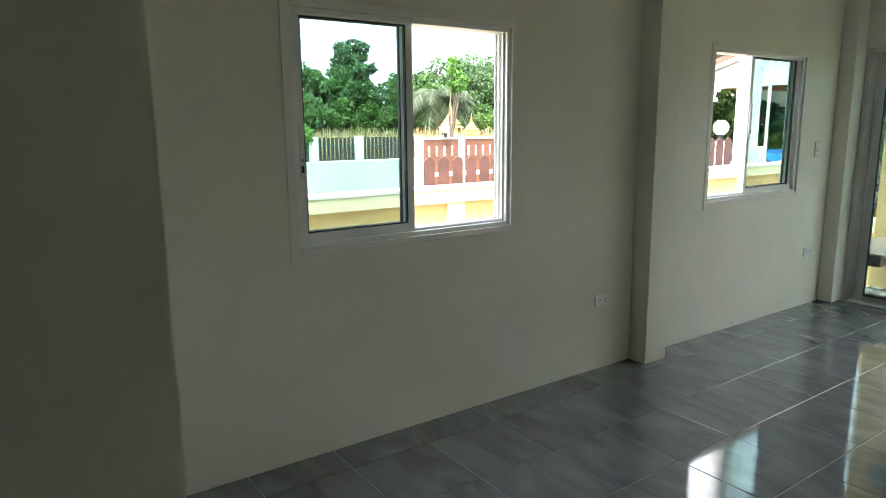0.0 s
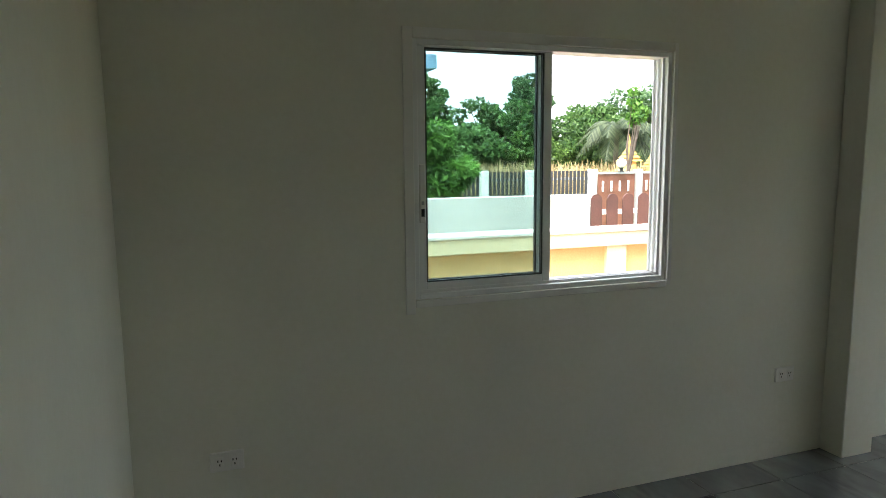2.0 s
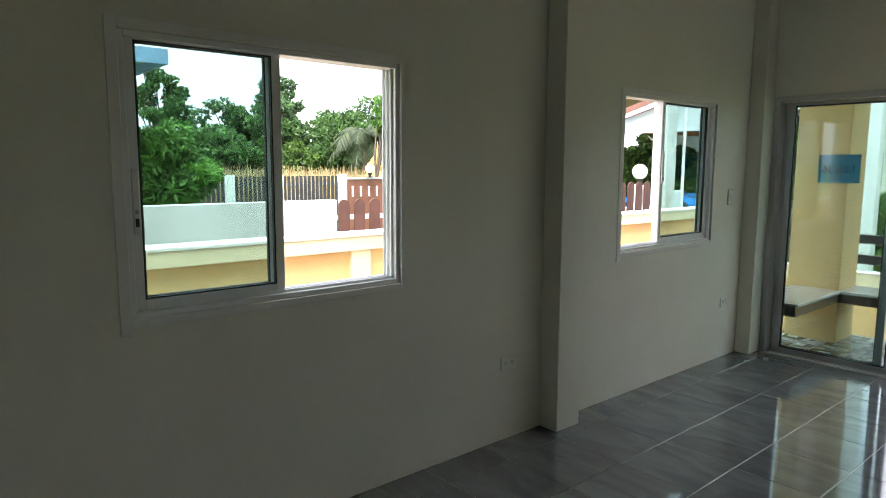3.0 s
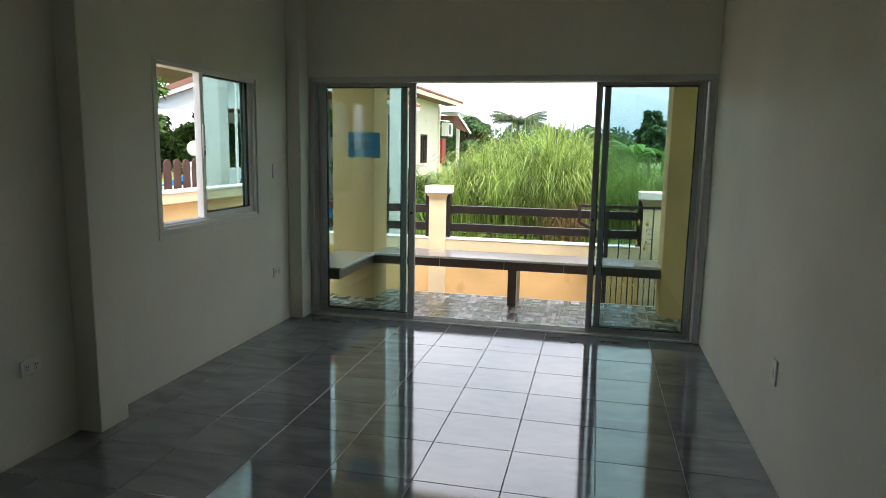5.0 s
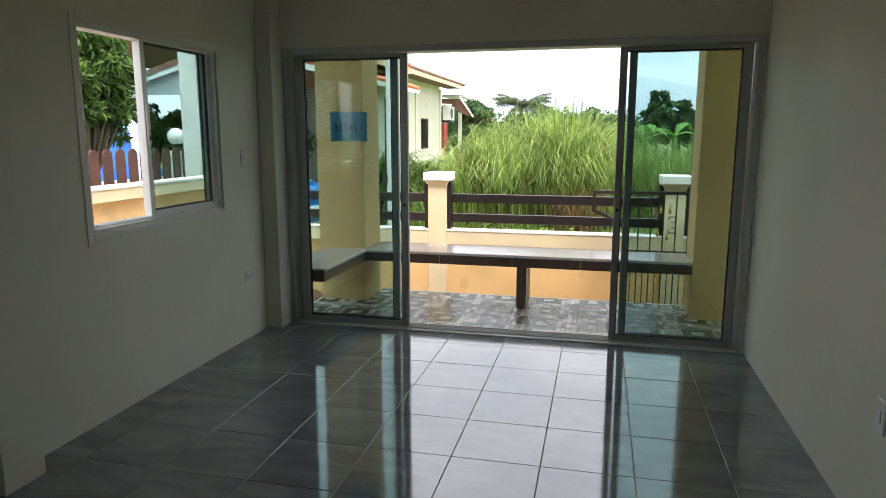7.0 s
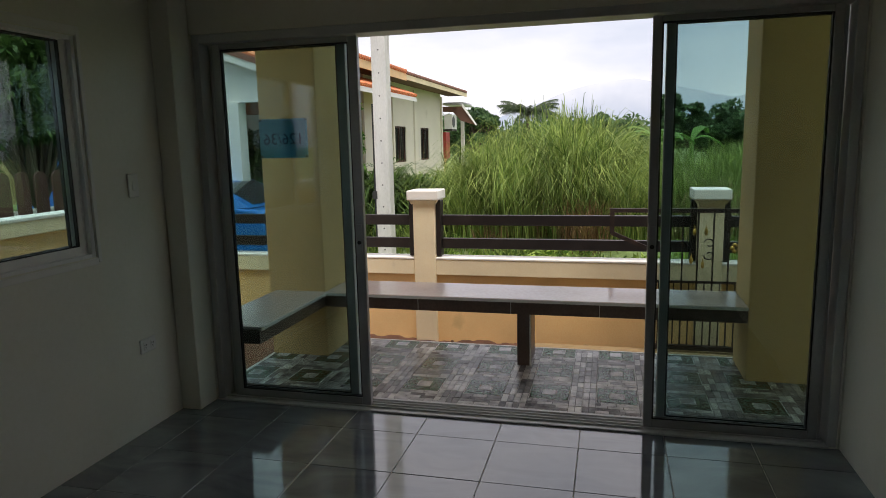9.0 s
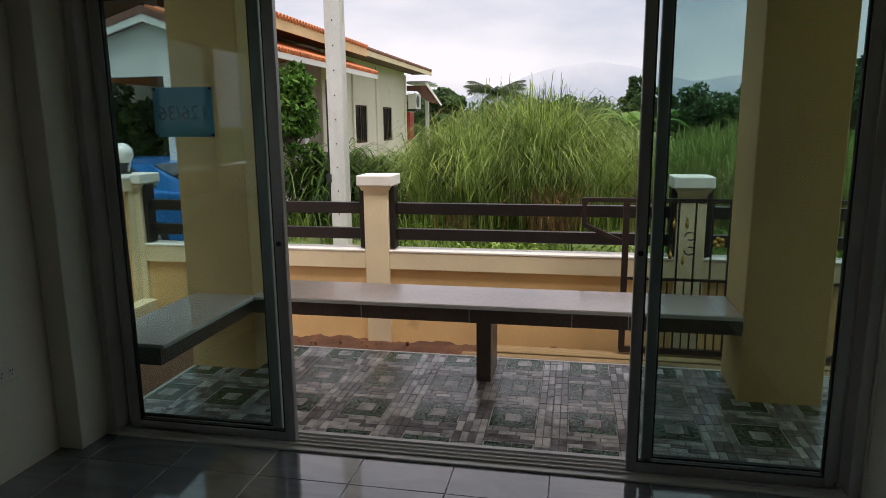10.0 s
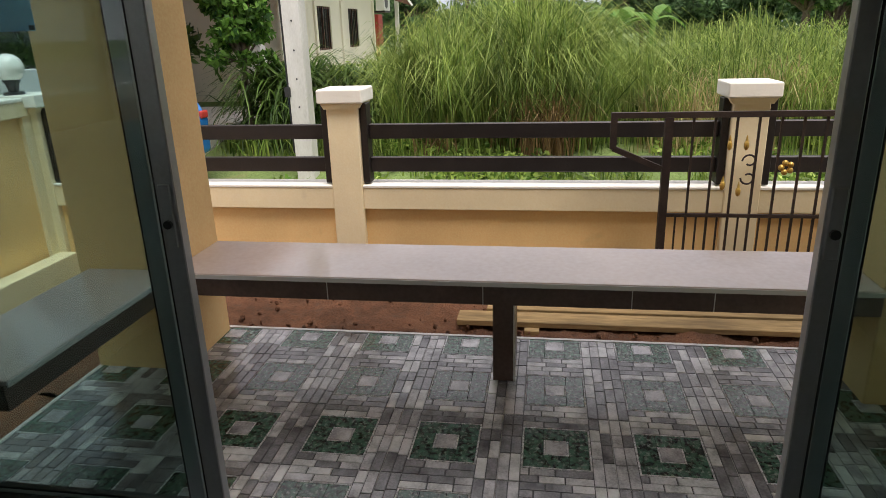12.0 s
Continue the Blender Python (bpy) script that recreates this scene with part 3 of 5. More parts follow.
BZ = 0.405
bench = empty("porch_bench", (8.6, 1.42, PZ), "long tiled porch bench with a polished mauve-grey top and brown edge", "bench")
part("seat_top", bm_box(8.375, 0.004, BZ - 0.018, 8.83, 2.871, BZ, bevel=0.003), M_BENCH, bench, "polished mauve-grey tile top")
part("seat_edge", bm_box(8.39, 0.004, BZ - 0.108, 8.82, 2.871, BZ - 0.018), M_BENCHSIDE, bench, "dark brown tiled edge")
part("edge_strip", bm_box(8.370, 0.004, BZ - 0.022, 8.3745, 2.871, BZ - 0.004), M_PLASTIC, bench, "thin white edging strip")
bm = bmesh.new()
box(bm, 8.45, 1.377, PZ, 8.75, 1.468, BZ - 0.108, bevel=0.003)
leg = part("leg", bm, M_BENCHSIDE, bench, "brown tiled support slab")
part("edge_strip", bm_box(8.443, 1.372, PZ, 8.4495, 1.381, BZ - 0.108), M_PLASTIC, leg)
for y in (0.60, 0.91, 1.50, 2.16):
    part("joint", bm_box(8.3885, y, BZ - 0.108, 8.3897, y + 0.004, BZ - 0.022), M_CONC, bench)
bench2 = empty("side_bench", (7.9, 3.05, PZ), "short tiled side bench joining the porch column", "bench")
part("seat_top", bm_box(XO + 0.004, 2.855, BZ - 0.018, 8.406, 3.27, BZ, bevel=0.003), M_BENCH, bench2)
part("seat_edge", bm_box(XO + 0.006, 2.872, BZ - 0.108, 8.406, 3.26, BZ - 0.018), M_BENCHSIDE, bench2)
part("edge_strip", bm_box(XO + 0.004, 2.850, BZ - 0.022, 8.369, 2.8545, BZ - 0.004), M_PLASTIC, bench2)

# ---- yard and boundary walls ----
GZ = -0.62


def rough_sheet(name, x0, x1, y0, y1, z, amp, step, mat, label, cat):
    bm = bmesh.new()
    nx, ny = int((x1 - x0) / step), int((y1 - y0) / step)
    g = [[bm.verts.new((x0 + (x1 - x0) * i / nx, y0 + (y1 - y0) * j / ny, z + amp * noise.noise((i * step * 3.1, j * step * 3.1, 4)) + amp * 0.6 * noise.noise((i * step * 11, j * step * 11, 9)))) for j in range(ny + 1)] for i in range(nx + 1)]
    for i in range(nx):
        for j in range(ny):
            bm.faces.new((g[i][j], g[i + 1][j], g[i + 1][j + 1], g[i][j + 1])).smooth = True
    return thing(name, bm, mat, label, cat, kind="structure")


rough_sheet("soil", 8.86, 10.62, -3.2, 5.23, GZ + 0.04, 0.05, 0.05, M_SOIL, "bare reddish soil strip between porch and wall", "ground")
rough_sheet("soil_side", 2.0, 8.86, 3.33, 5.23, GZ + 0.04, 0.05, 0.08, M_SOIL, "bare reddish soil along the house", "ground")
settle(thing("lane", bm_box(-6, 5.4, GZ - 0.03, 13.0, 8.15, GZ - 0.01), M_ROAD, "pale concrete side lane", "road", kind="structure"), LANE)

rng = random.Random(5)
bm = bmesh.new()
for _ in range(260):
    x, y, s = rng.uniform(8.95, 10.4), rng.uniform(-1, 3.5), rng.uniform(0.008, 0.03)
    v = bmesh.ops.create_icosphere(bm, subdivisions=1, radius=s)["verts"]
    bmesh.ops.transform(bm, matrix=pose(x, y, GZ + 0.06, rng.uniform(0, 90), rng.uniform(0, 90), 0) @ Matrix.Diagonal((1, rng.uniform(0.5, 1), rng.uniform(0.4, 0.8), 1)), verts=v)
thing("soil_clods", bm, [M_SOIL], "loose clods and pebbles on bare soil", "soil clods", kind="stuff")

plank = empty("timber_planks", (10.16, 0.5, GZ + 0.08), "weathered timber boards lying on the soil", "planks")
for x0, x1, y0, y1, z0, z1 in ((9.98, 10.15, -2.0, 1.84, GZ + 0.07, GZ + 0.11), (10.18, 10.35, -1.8, 1.65, GZ + 0.075, GZ + 0.115), (9.93, 10.38, 1.28, 1.38, GZ + 0.02, GZ + 0.069)):
    part("board", bm_box(x0, y0, z0, x1, y1, z1, bevel=0.004), M_PLANK, plank)

FX = 10.50


def fence_post(name, yc, xc=FX + 0.11, top=0.896, lamp=False):
    ob = empty(name, (xc, yc, GZ), "cream rendered fence post with a stained white cap", "fence post", "front fence posts")
    part("shaft", bm_box(xc - 0.115, yc - 0.115, GZ - 0.05, xc + 0.115, yc + 0.115, top, bevel=0.006), M_BEIGE, ob)
    bm = bmesh.new()
    prism(bm, [(-0.125, top - 0.04), (0.125, top - 0.04), (0.15, top), (-0.15, top)], "x", xc - 0.14, xc + 0.14)
    bmesh.ops.translate(bm, vec=(0, yc, 0), verts=bm.verts[:])
    part("neck", bm, M_BEIGE, ob)
    part("cap", bm_box(xc - 0.165, yc - 0.165, top, xc + 0.165, yc + 0.165, top + 0.098, bevel=0.010), M_CREAM, ob, "stained white cap")
    return ob


POSTS = [5.235, 2.70, -0.055, -2.74]
for i, y in enumerate(POSTS):
    fence_post("fence_post", y)


def fence_bay(ya, yb, k):
    """Low rendered wall between two posts with two black rails above it."""
    wall = empty("fence_wall", (FX + 0.1, (ya + yb) / 2, GZ), "low yellow rendered garden wall with a white coping", "garden wall", "front garden walls")
    part("panel", bm_box(FX + 0.045, ya, GZ - 0.05, FX + 0.17, yb, 0.12), M_YEL, wall, "yellow-orange rendered panel")
    part("band", bm_box(FX + 0.005, ya, 0.12, FX + 0.20, yb, 0.281, bevel=0.004), M_BEIGE, wall, "cream band under the coping")
    part("coping", bm_box(FX + 0.0, ya, 0.281, FX + 0.21, yb, 0.301, bevel=0.004), M_CREAM, wall, "white coping")
    rail = empty("fence_rail", (FX + 0.1, (ya + yb) / 2, 0.301), "black steel fence rails above the garden wall", "railing", "front fence rails")
    for z0, z1 in ((0.630, 0.735), (0.388, 0.495)):
        part("rail", bm_box(FX + 0.075, ya + 0.055, z0, FX + 0.125, yb - 0.055, z1, bevel=0.004), M_IRON, rail)
    for y0 in (ya + 0.004, yb - 0.054):
        part("side_plate", bm_box(FX + 0.03, y0, 0.312, FX + 0.15, y0 + 0.05, 0.890, bevel=0.004), M_IRON, rail)


for k in range(3):
    fence_bay(POSTS[k + 1] + 0.115, POSTS[k] - 0.115, k)

SY = 5.18
side = empty("side_wall", (4, SY + 0.1, GZ), "yellow rendered side wall with a cream band and white coping", "garden wall")
xs = [-2.6, 0.2, 2.1, 4.77, 7.4, 10.50]
for k in range(len(xs) - 1):
    part("panel", bm_box(xs[k] + (0.09 if k else 0), SY + 0.035, GZ - 0.05, xs[k + 1] - 0.09, SY + 0.15, 0.835), M_YEL, side)
    part("pilaster", bm_box(xs[k + 1] - 0.09, SY, GZ - 0.05, xs[k + 1] + (0.09 if k < 4 else 0), SY + 0.16, 0.835), M_BEIGE, side)
part("band", bm_box(-2.6, SY - 0.012, 0.835, 10.50, SY + 0.18, 0.945, bevel=0.004), M_BEIGE, side)
part("coping", bm_box(-2.6, SY - 0.02, 0.945, 10.44, SY + 0.19, 0.975, bevel=0.006), M_CREAM, side)
part("plinth", bm_box(7.4, SY - 0.16, GZ - 0.05, 10.49, SY - 0.002, -0.26, bevel=0.01), M_BEIGE, side)


def globe_lamp(at, r, label):
    x, y, z = at
    ob = empty("globe_lamp", at, label, "garden lamp", "globe lamps")
    bm = bmesh.new()
    rod(bm, (x, y, z), (x, y, z + 0.02), 0.075, 0.07, 16)
    rod(bm, (x, y, z + 0.02), (x, y, z + 0.09), 0.035, 0.05, 14)
    rod(bm, (x, y, z + 0.09), (x, y, z + 0.11), 0.06, 0.06, 16)
    part("base", bm, M_DARK, ob, "black lamp base")
    bm = bmesh.new()
    ball(bm, (x, y, z + 0.10 + r * 0.93), r, 24)
    part("globe", bm, M_GLOBE, ob, "white opal globe")
    return ob


globe_lamp((10.52, 5.29, 0.994), 0.105, "white globe lamp on a black base on the fence post")


def garden_gate():
    """Black sliding gate of thin bars with gold ornaments, parked in front of the fence."""
    x = 10.43
    ob = empty("sliding_gate", (x, -0.6, GZ), "black iron sliding gate with thin bars and gold ornaments", "gate")

    def bar(name, y0, z0, y1, z1, w=0.04, mat=M_RUST):
        bm = bmesh.new()
        d = Vector((0, y1 - y0, z1 - z0))
        q = d.to_track_quat("Z", "X").to_matrix().to_4x4()
        vs = box(bm, -w / 2, -w / 2, 0, w / 2, w / 2, d.length)
        bmesh.ops.transform(bm, matrix=Matrix.Translation((x, y0, z0)) @ q, verts=bm.verts[:])
        return part(name, bm, mat, ob)
    bar("top_rail", 0.94, 0.855, -2.6, 0.855, 0.036)
    bar("handle_bar", 0.92, 0.84, 0.92, 0.64)
    bar("handle_brace", 0.92, 0.645, 0.61, 0.51, 0.036)
    bar("stile", 0.58, -0.42, 0.58, 0.84, 0.05)
    bar("mid_rail", 0.56, 0.20, -2.6, 0.20, 0.022)
    bar("bottom_rail", 0.60, -0.42, -2.6, -0.42, 0.045)
    bar("stile", -2.6, -0.42, -2.6, 0.84, 0.05)
    n = 24
    for i in range(1, n):
        y = 0.56 - i * 0.131
        bar("bar", y, -0.40, y, 0.84, 0.014)
        bar("short_bar", y + 0.0655, -0.40, y + 0.0655, 0.20, 0.011)
        bm = bmesh.new()
        ball(bm, (x, y + 0.0655, -0.12), 0.016, 8, 1.8)
        part("collar", bm, M_GOLD, ob)
    for y in (0.3, -1.9):
        bm = bmesh.new()
        rod(bm, (x - 0.02, y, GZ + 0.085), (x + 0.02, y, GZ + 0.085), 0.07, sides=16)
        part("wheel", bm, M_RUST, ob)
    # scroll with gilded leaves
    for sgn, zc in ((1, 0.56), (-1, 0.45)):
        bm = bmesh.new()
        pts = [(x, 0.07 + 0.045 * math.cos(a) * (1 - a / 12), zc + sgn * 0.045 * math.sin(a) * (1 - a / 12)) for a in [i * 0.45 for i in range(13)]]
        for p, q in zip(pts, pts[1:]):
            rod(bm, p, q, 0.006, sides=6)
        part("scroll", bm, M_RUST, ob)
    for y, z in ((0.10, 0.66), (0.20, 0.66), (0.12, 0.36), (0.22, 0.40)):
        bm = bmesh.new()
        ball(bm, (x, y, z), 0.017, 10, 1.9)
        rod(bm, (x, y, z + 0.03), (x, y, z + 0.065), 0.010, 0.002, 8)
        part("gilded_leaf", bm, M_GOLD, ob, "gold painted leaf")
    bm = bmesh.new()
    for i in range(5):
        a = i * math.tau / 5
        ball(bm, (x - 0.01, -0.15 + 0.03 * math.cos(a), 0.52 + 0.03 * math.sin(a)), 0.02, 8)
    part("gilded_flower", bm, M_GOLD, ob, "gold painted flower")
    ob.location += Vector((-0.135, -0.09, -0.04))


garden_gate()

bm = bmesh.new()
prism(bm, [(14.38, 4.37), (14.60, 4.37), (14.60, 4.61), (14.38, 4.61)], "z", GZ - 0.1, 9.0)
pole = empty("concrete_pole", (14.48, 4.49, GZ), "pale concrete utility pole with bolt holes", "utility pole")
part("shaft", bm, M_CONC, pole)
for i in range(22):
    bm = bmesh.new()
    rod(bm, (14.374, 4.49, -0.27 + i * 0.36), (14.379, 4.49, -0.27 + i * 0.36), 0.012, sides=8)
    part("bolt_hole", bm, M_DARK, pole)
bm = bmesh.new()
rod(bm, (14.44, 4.64, -0.17), (14.44, 4.64, 2.13), 0.02, sides=8)
part("cable_pipe", bm, M_DARK, pole)
bm = bmesh.new()
box(bm, 14.36, 4.59, 0.58, 14.48, 4.67, 0.71)
part("junction_box", bm, M_DARK, pole)

# ---- land, neighbours and plants ----
def land(x):
    """Height of the land outside the fence, rising gently away from it."""
    def smooth(a, b, v):
        t = min(1.0, max(0.0, (v - a) / (b - a)))
        return t * t * (3 - 2 * t)
    return GZ - 0.03 if x < 10.80 else -0.52 + 0.55 * smooth(13.5, 17.5, x) + 0.27 * smooth(17.0, 24.0, x) - 0.0105 * (x - 7.4)


gx = [-2500, -300, -40, 0, 5, 9, 10.79, 10.81] + [11 + 0.5 * i for i in range(28)] + [26, 30, 45, 80, 120, 200, 2500]
gy = [-2500, -500, -100, -40, -20, -12, -8, -4, 0, 4, 8, 12, 16, 24, 40, 80, 200, 600, 2500]
bm = bmesh.new()
grid = [[bm.verts.new((x, y, land(x))) for y in gy] for x in gx]
for i in range(len(gx) - 1):
    for j in range(len(gy) - 1):
        bm.faces.new((grid[i][j], grid[i + 1][j], grid[i + 1][j + 1], grid[i][j + 1])).smooth = True
thing("ground", bm, M_GROUND, "green weedy ground reaching the horizon", "ground", kind="structure")


def strips(name, rows, mat):
    """One mesh from arrays of blades: rows is a list of (verts, faces)."""
    vs, fs, n = [], [], 0
    for v, f in rows:
        vs.append(v)
        fs += [tuple(i + n for i in q) for q in f]
        n += len(v)
    me = bpy.data.meshes.new(name)
    me.from_pydata(np.concatenate(vs).tolist(), [], fs)
    me.materials.append(mat)
    return me


BLADE_F = [(0, 1, 3, 2), (2, 3, 5, 4), (4, 5, 7, 6), (6, 7, 8)]


def blade(rg, x, y, z, h, lean, w):
    a, b = rg.uniform(0, math.tau), rg.uniform(0, math.tau)
    dx, dy, sx, sy = math.cos(a) * lean * h, math.sin(a) * lean * h, math.cos(b) * w, math.sin(b) * w
    pts = [(0.0, 0.0, 1.0), (0.10, 0.42, 0.9), (0.34, 0.80 - 0.06 * lean, 0.75), (0.68, 1.0 - 0.20 * lean, 0.5)]
    v = []
    for k, u, ww in pts:
        cx, cy, cz = x + dx * k, y + dy * k, z + h * u
        v += [(cx - sx * ww, cy - sy * ww, cz), (cx + sx * ww, cy + sy * ww, cz)]
    v.append((x + dx, y + dy, z + h * (1.03 - 0.50 * lean)))
    return np.array(v), BLADE_F


def grass_patch(name, seed, spots, mat, label):
    """Blades fanning out of many tufts. spots: x0, x1, y0, y1, tufts, blades a tuft, height, lean, blade width."""
    rg = random.Random(seed)
    rows = []
    for x0, x1, y0, y1, tufts, per, h, lean, w in spots:
        stools = [(rg.uniform(x0, x1), rg.uniform(y0, y1), rg.uniform(0.72, 1.08)) for _ in range(max(3, tufts // 6))]
        for _ in range(tufts):
            sx, sy, tall = rg.choice(stools)
            tx, ty = min(x1, max(x0, rg.gauss(sx, 0.24))), min(y1, max(y0, rg.gauss(sy, 0.24)))
            edge = min(1.0, 0.80 + 0.9 * min(ty - y0, y1 - ty) / max(0.5, y1 - y0))
            th = h * edge * tall * rg.uniform(0.82, 1.12)
            sp = 0.10 + 0.05 * h
            for _ in range(per):
                x, y = tx + rg.gauss(0, sp), ty + rg.gauss(0, sp)
                rows.append(blade(rg, x, y, land(x) - 0.03, th * rg.uniform(0.5, 1.08), min(1.1, abs(rg.gauss(lean * 0.6, lean * 0.7))), w * rg.uniform(0.6, 1.4)))
    return tagged(new(name, strips(name, rows, mat)), label, "grass", kind="stuff")


settle(grass_patch("tall_grass", 11, [(15.7, 18.6, 0.8, 3.5, 210, 110, 1.98, 0.74, 0.0085), (16.6, 19.5, 2.6, 5.6, 70, 50, 1.0, 0.6, 0.010), (15.7, 19.5, -6.5, 0.9, 200, 60, 1.42, 0.66, 0.0075), (19, 24, -11, 3.5, 130, 40, 1.5, 0.42, 0.013)], L_REED, "tall green elephant grass in dense arching clumps"), FIELD, 0.0105)
settle(grass_patch("dry_grass", 12, [(15.5, 16.8, -5.5, 0.6, 36, 30, 1.1, 0.6, 0.007)], L_DRY, "dry straw-coloured blades among tall grass"), FIELD, 0.0105)
settle(grass_patch("brown_grass", 14, [(15.35, 15.9, 1.0, 1.95, 15, 60, 1.0, 0.85, 0.008), (15.4, 16.0, 2.2, 3.0, 6, 30, 0.9, 0.8, 0.008)], L_BROWNDRY, "dead brown blades hanging out of tall grass"), FIELD, 0.0105)
settle(grass_patch("low_weeds", 13, [(11.0, 15.9, -7, 5.0, 460, 24, 0.24, 0.8, 0.010), (15, 19, 3.6, 6.2, 90, 26, 0.45, 0.6, 0.011), (11.0, 13.0, -5, 5, 260, 18, 0.14, 1.0, 0.014)], L_WEED, "low green weeds and grass on the verge"), FIELD, 0.0105)


def leaf_cloud(seed, n, blobs, size, droop=0.3, narrow=0.4):
    """Leaves scattered in and on uneven blobs (x, y, z, rx, ry, rz), each leaf a folded diamond."""
    rg = np.random.RandomState(seed)
    w = np.array([b[3] * b[4] + b[4] * b[5] for b in blobs])
    pick = rg.choice(len(blobs), n, p=w / w.sum())
    d = rg.normal(size=(n, 3))
    d /= np.linalg.norm(d, axis=1)[:, None]
    r = rg.uniform(0.35, 1.0, n) ** 0.45 * rg.uniform(0.85, 1.18, n)
    B = np.array(blobs)
    c = B[pick, :3] + d * r[:, None] * B[pick, 3:6]
    ax = d + rg.normal(size=(n, 3)) * 0.7
    ax[:, 2] -= droop
    ax /= np.linalg.norm(ax, axis=1)[:, None]
    sd = np.cross(ax, rg.normal(size=(n, 3)))
    sd /= np.linalg.norm(sd, axis=1)[:, None]
    s = size * rg.uniform(0.6, 1.3, n)[:, None]
    v = np.stack([c - ax * s, c + sd * s * narrow, c + ax * s, c - sd * s * narrow], axis=1).reshape(-1, 3)
    f = np.arange(n * 4).reshape(n, 4)
    return v.tolist(), f.tolist()


def tree(name, at, trunk_h, trunk_r, blobs, n, size, mat, label, seed, droop=0.3, narrow=0.4, category="tree", group=""):
    x, y, z = at
    ob = empty(name, at, label, category, group)
    rg = random.Random(seed)
    bm = bmesh.new()
    fork = Vector((x + rg.uniform(-0.1, 0.1), y + rg.uniform(-0.1, 0.1), z + trunk_h))
    rod(bm, (x, y, z - 0.1), fork, trunk_r, trunk_r * 0.7, 8)
    for b in blobs:
        mid = (fork + Vector(b[:3])) / 2 + Vector((rg.uniform(-0.1, 0.1), rg.uniform(-0.1, 0.1), 0.05))
        rod(bm, fork, mid, trunk_r * 0.5, trunk_r * 0.32, 6)
        rod(bm, mid, b[:3], trunk_r * 0.32, trunk_r * 0.12, 6)
    part("trunk", bm, M_BARK, ob)
    v, f = leaf_cloud(seed, n, blobs, size, droop, narrow)
    me = bpy.data.meshes.new("crown")
    me.from_pydata(v, [], f)
    me.materials.append(mat)
    cr = new("crown", me)
    cr.parent = ob
    cr.matrix_parent_inverse = Matrix.Translation(-Vector(at))
    return ob


def lumpy(seed, c, rad, k, s):
    """k smaller blobs spread through an ellipsoid."""
    rg = random.Random(seed)
    out = []
    for _ in range(k):
        a, e, q = rg.uniform(0, math.tau), rg.uniform(-0.7, 1.0), rg.uniform(0.35, 0.95)
        ce = math.sqrt(max(0, 1 - e * e))
        m = s * rg.uniform(0.7, 1.25)
        out.append((c[0] + rad[0] * q * ce * math.cos(a), c[1] + rad[1] * q * ce * math.sin(a), c[2] + rad[2] * q * e, m, m, m * 0.75))
    return out


rg = random.Random(29)
spots = []
for _ in range(150):
    x, y = rg.uniform(11.4, 15.7), rg.uniform(-6, 5.0)
    spots.append((x, y, land(x) + 0.08, 0.28, 0.34, 0.10))
for _ in range(60):
    x, y = rg.uniform(15.8, 20.5), rg.uniform(3.2, 5.6)
    spots.append((x, y, land(x) + rg.uniform(0.2, 0.55), 0.3, 0.34, 0.28))
v, f = leaf_cloud(30, 15000, spots, 0.055, 0.1, 0.5)
me = bpy.data.meshes.new("broadleaf_weeds")
me.from_pydata(v, [], f)
me.materials.append(L_WEED)
settle(tagged(new("broadleaf_weeds", me), "leafy green creeping weeds along the verge", "weeds", kind="stuff"), FIELD, 0.0105)

# through the first window: mango tree, shrubs and the far tree line
settle(tree("mango_tree", (4.9, 11.4, GZ), 0.9, 0.09, lumpy(3, (4.95, 11.3, 1.30), (1.0, 0.95, 0.82), 46, 0.26), 9500, 0.09, L_MANGO, "leafy green mango tree beyond the wall", 21, 0.7, 0.24), LANE)
far = [(10.3, 29, 6.5, 1.3, "tall_tree"), (14.9, 28, 5.9, 0.9, "tall_tree"), (12.9, 27, 4.4, 2.3, "broad_tree"), (15.8, 29.5, 5.4, 1.0, "slender_tree"), (17.0, 26, 4.4, 2.0, "broad_tree"), (20.3, 27, 5.1, 2.4, "broad_tree"), (24.5, 29, 5.2, 2.6, "broad_tree"), (29, 30, 5.0, 3.0, "broad_tree"), (10.7, 25.5, 3.0, 2.0, "broad_tree"), (34, 33, 5.4, 3.2, "broad_tree")]
for i, (x, y, top, r, nm) in enumerate(far):
    thin = nm != "broad_tree"
    c = (x, y, top * (0.6 if thin else 0.52))
    settle(tree(nm, (x, y, GZ), 1.2, 0.12, lumpy(40 + i, c, (r * 1.15, r * 0.9, top * (0.36 if thin else 0.45)), 34 if thin else 80, 0.34 if thin else r * 0.22), 5000 if thin else 14000, 0.11, L_FAR if i % 2 else L_TREE, "tall airy tree in the far tree line" if thin else "dark green broad tree in the far tree line", 60 + i, 0.2, 0.45, "tree", "far tree line"), LANE)
for i, (x, y, top) in enumerate(((9.0, 24.6, 2.6), (11.4, 24.9, 3.0), (13.6, 24.4, 2.7), (15.6, 25.0, 3.1), (17.8, 24.5, 2.9), (20.0, 25.0, 3.2), (22.4, 25.4, 3.3))):
    settle(tree("understory_shrub", (x, y, GZ), 0.6, 0.05, lumpy(240 + i, (x, y, top * 0.55), (1.5, 0.7, top * 0.4), 40, 0.4), 6000, 0.10, L_TREE if i % 2 else L_SHRUB, "dense green shrub under the far trees", 260 + i, 0.2, 0.45, "shrub", "shrubs under the tree line"), LANE)
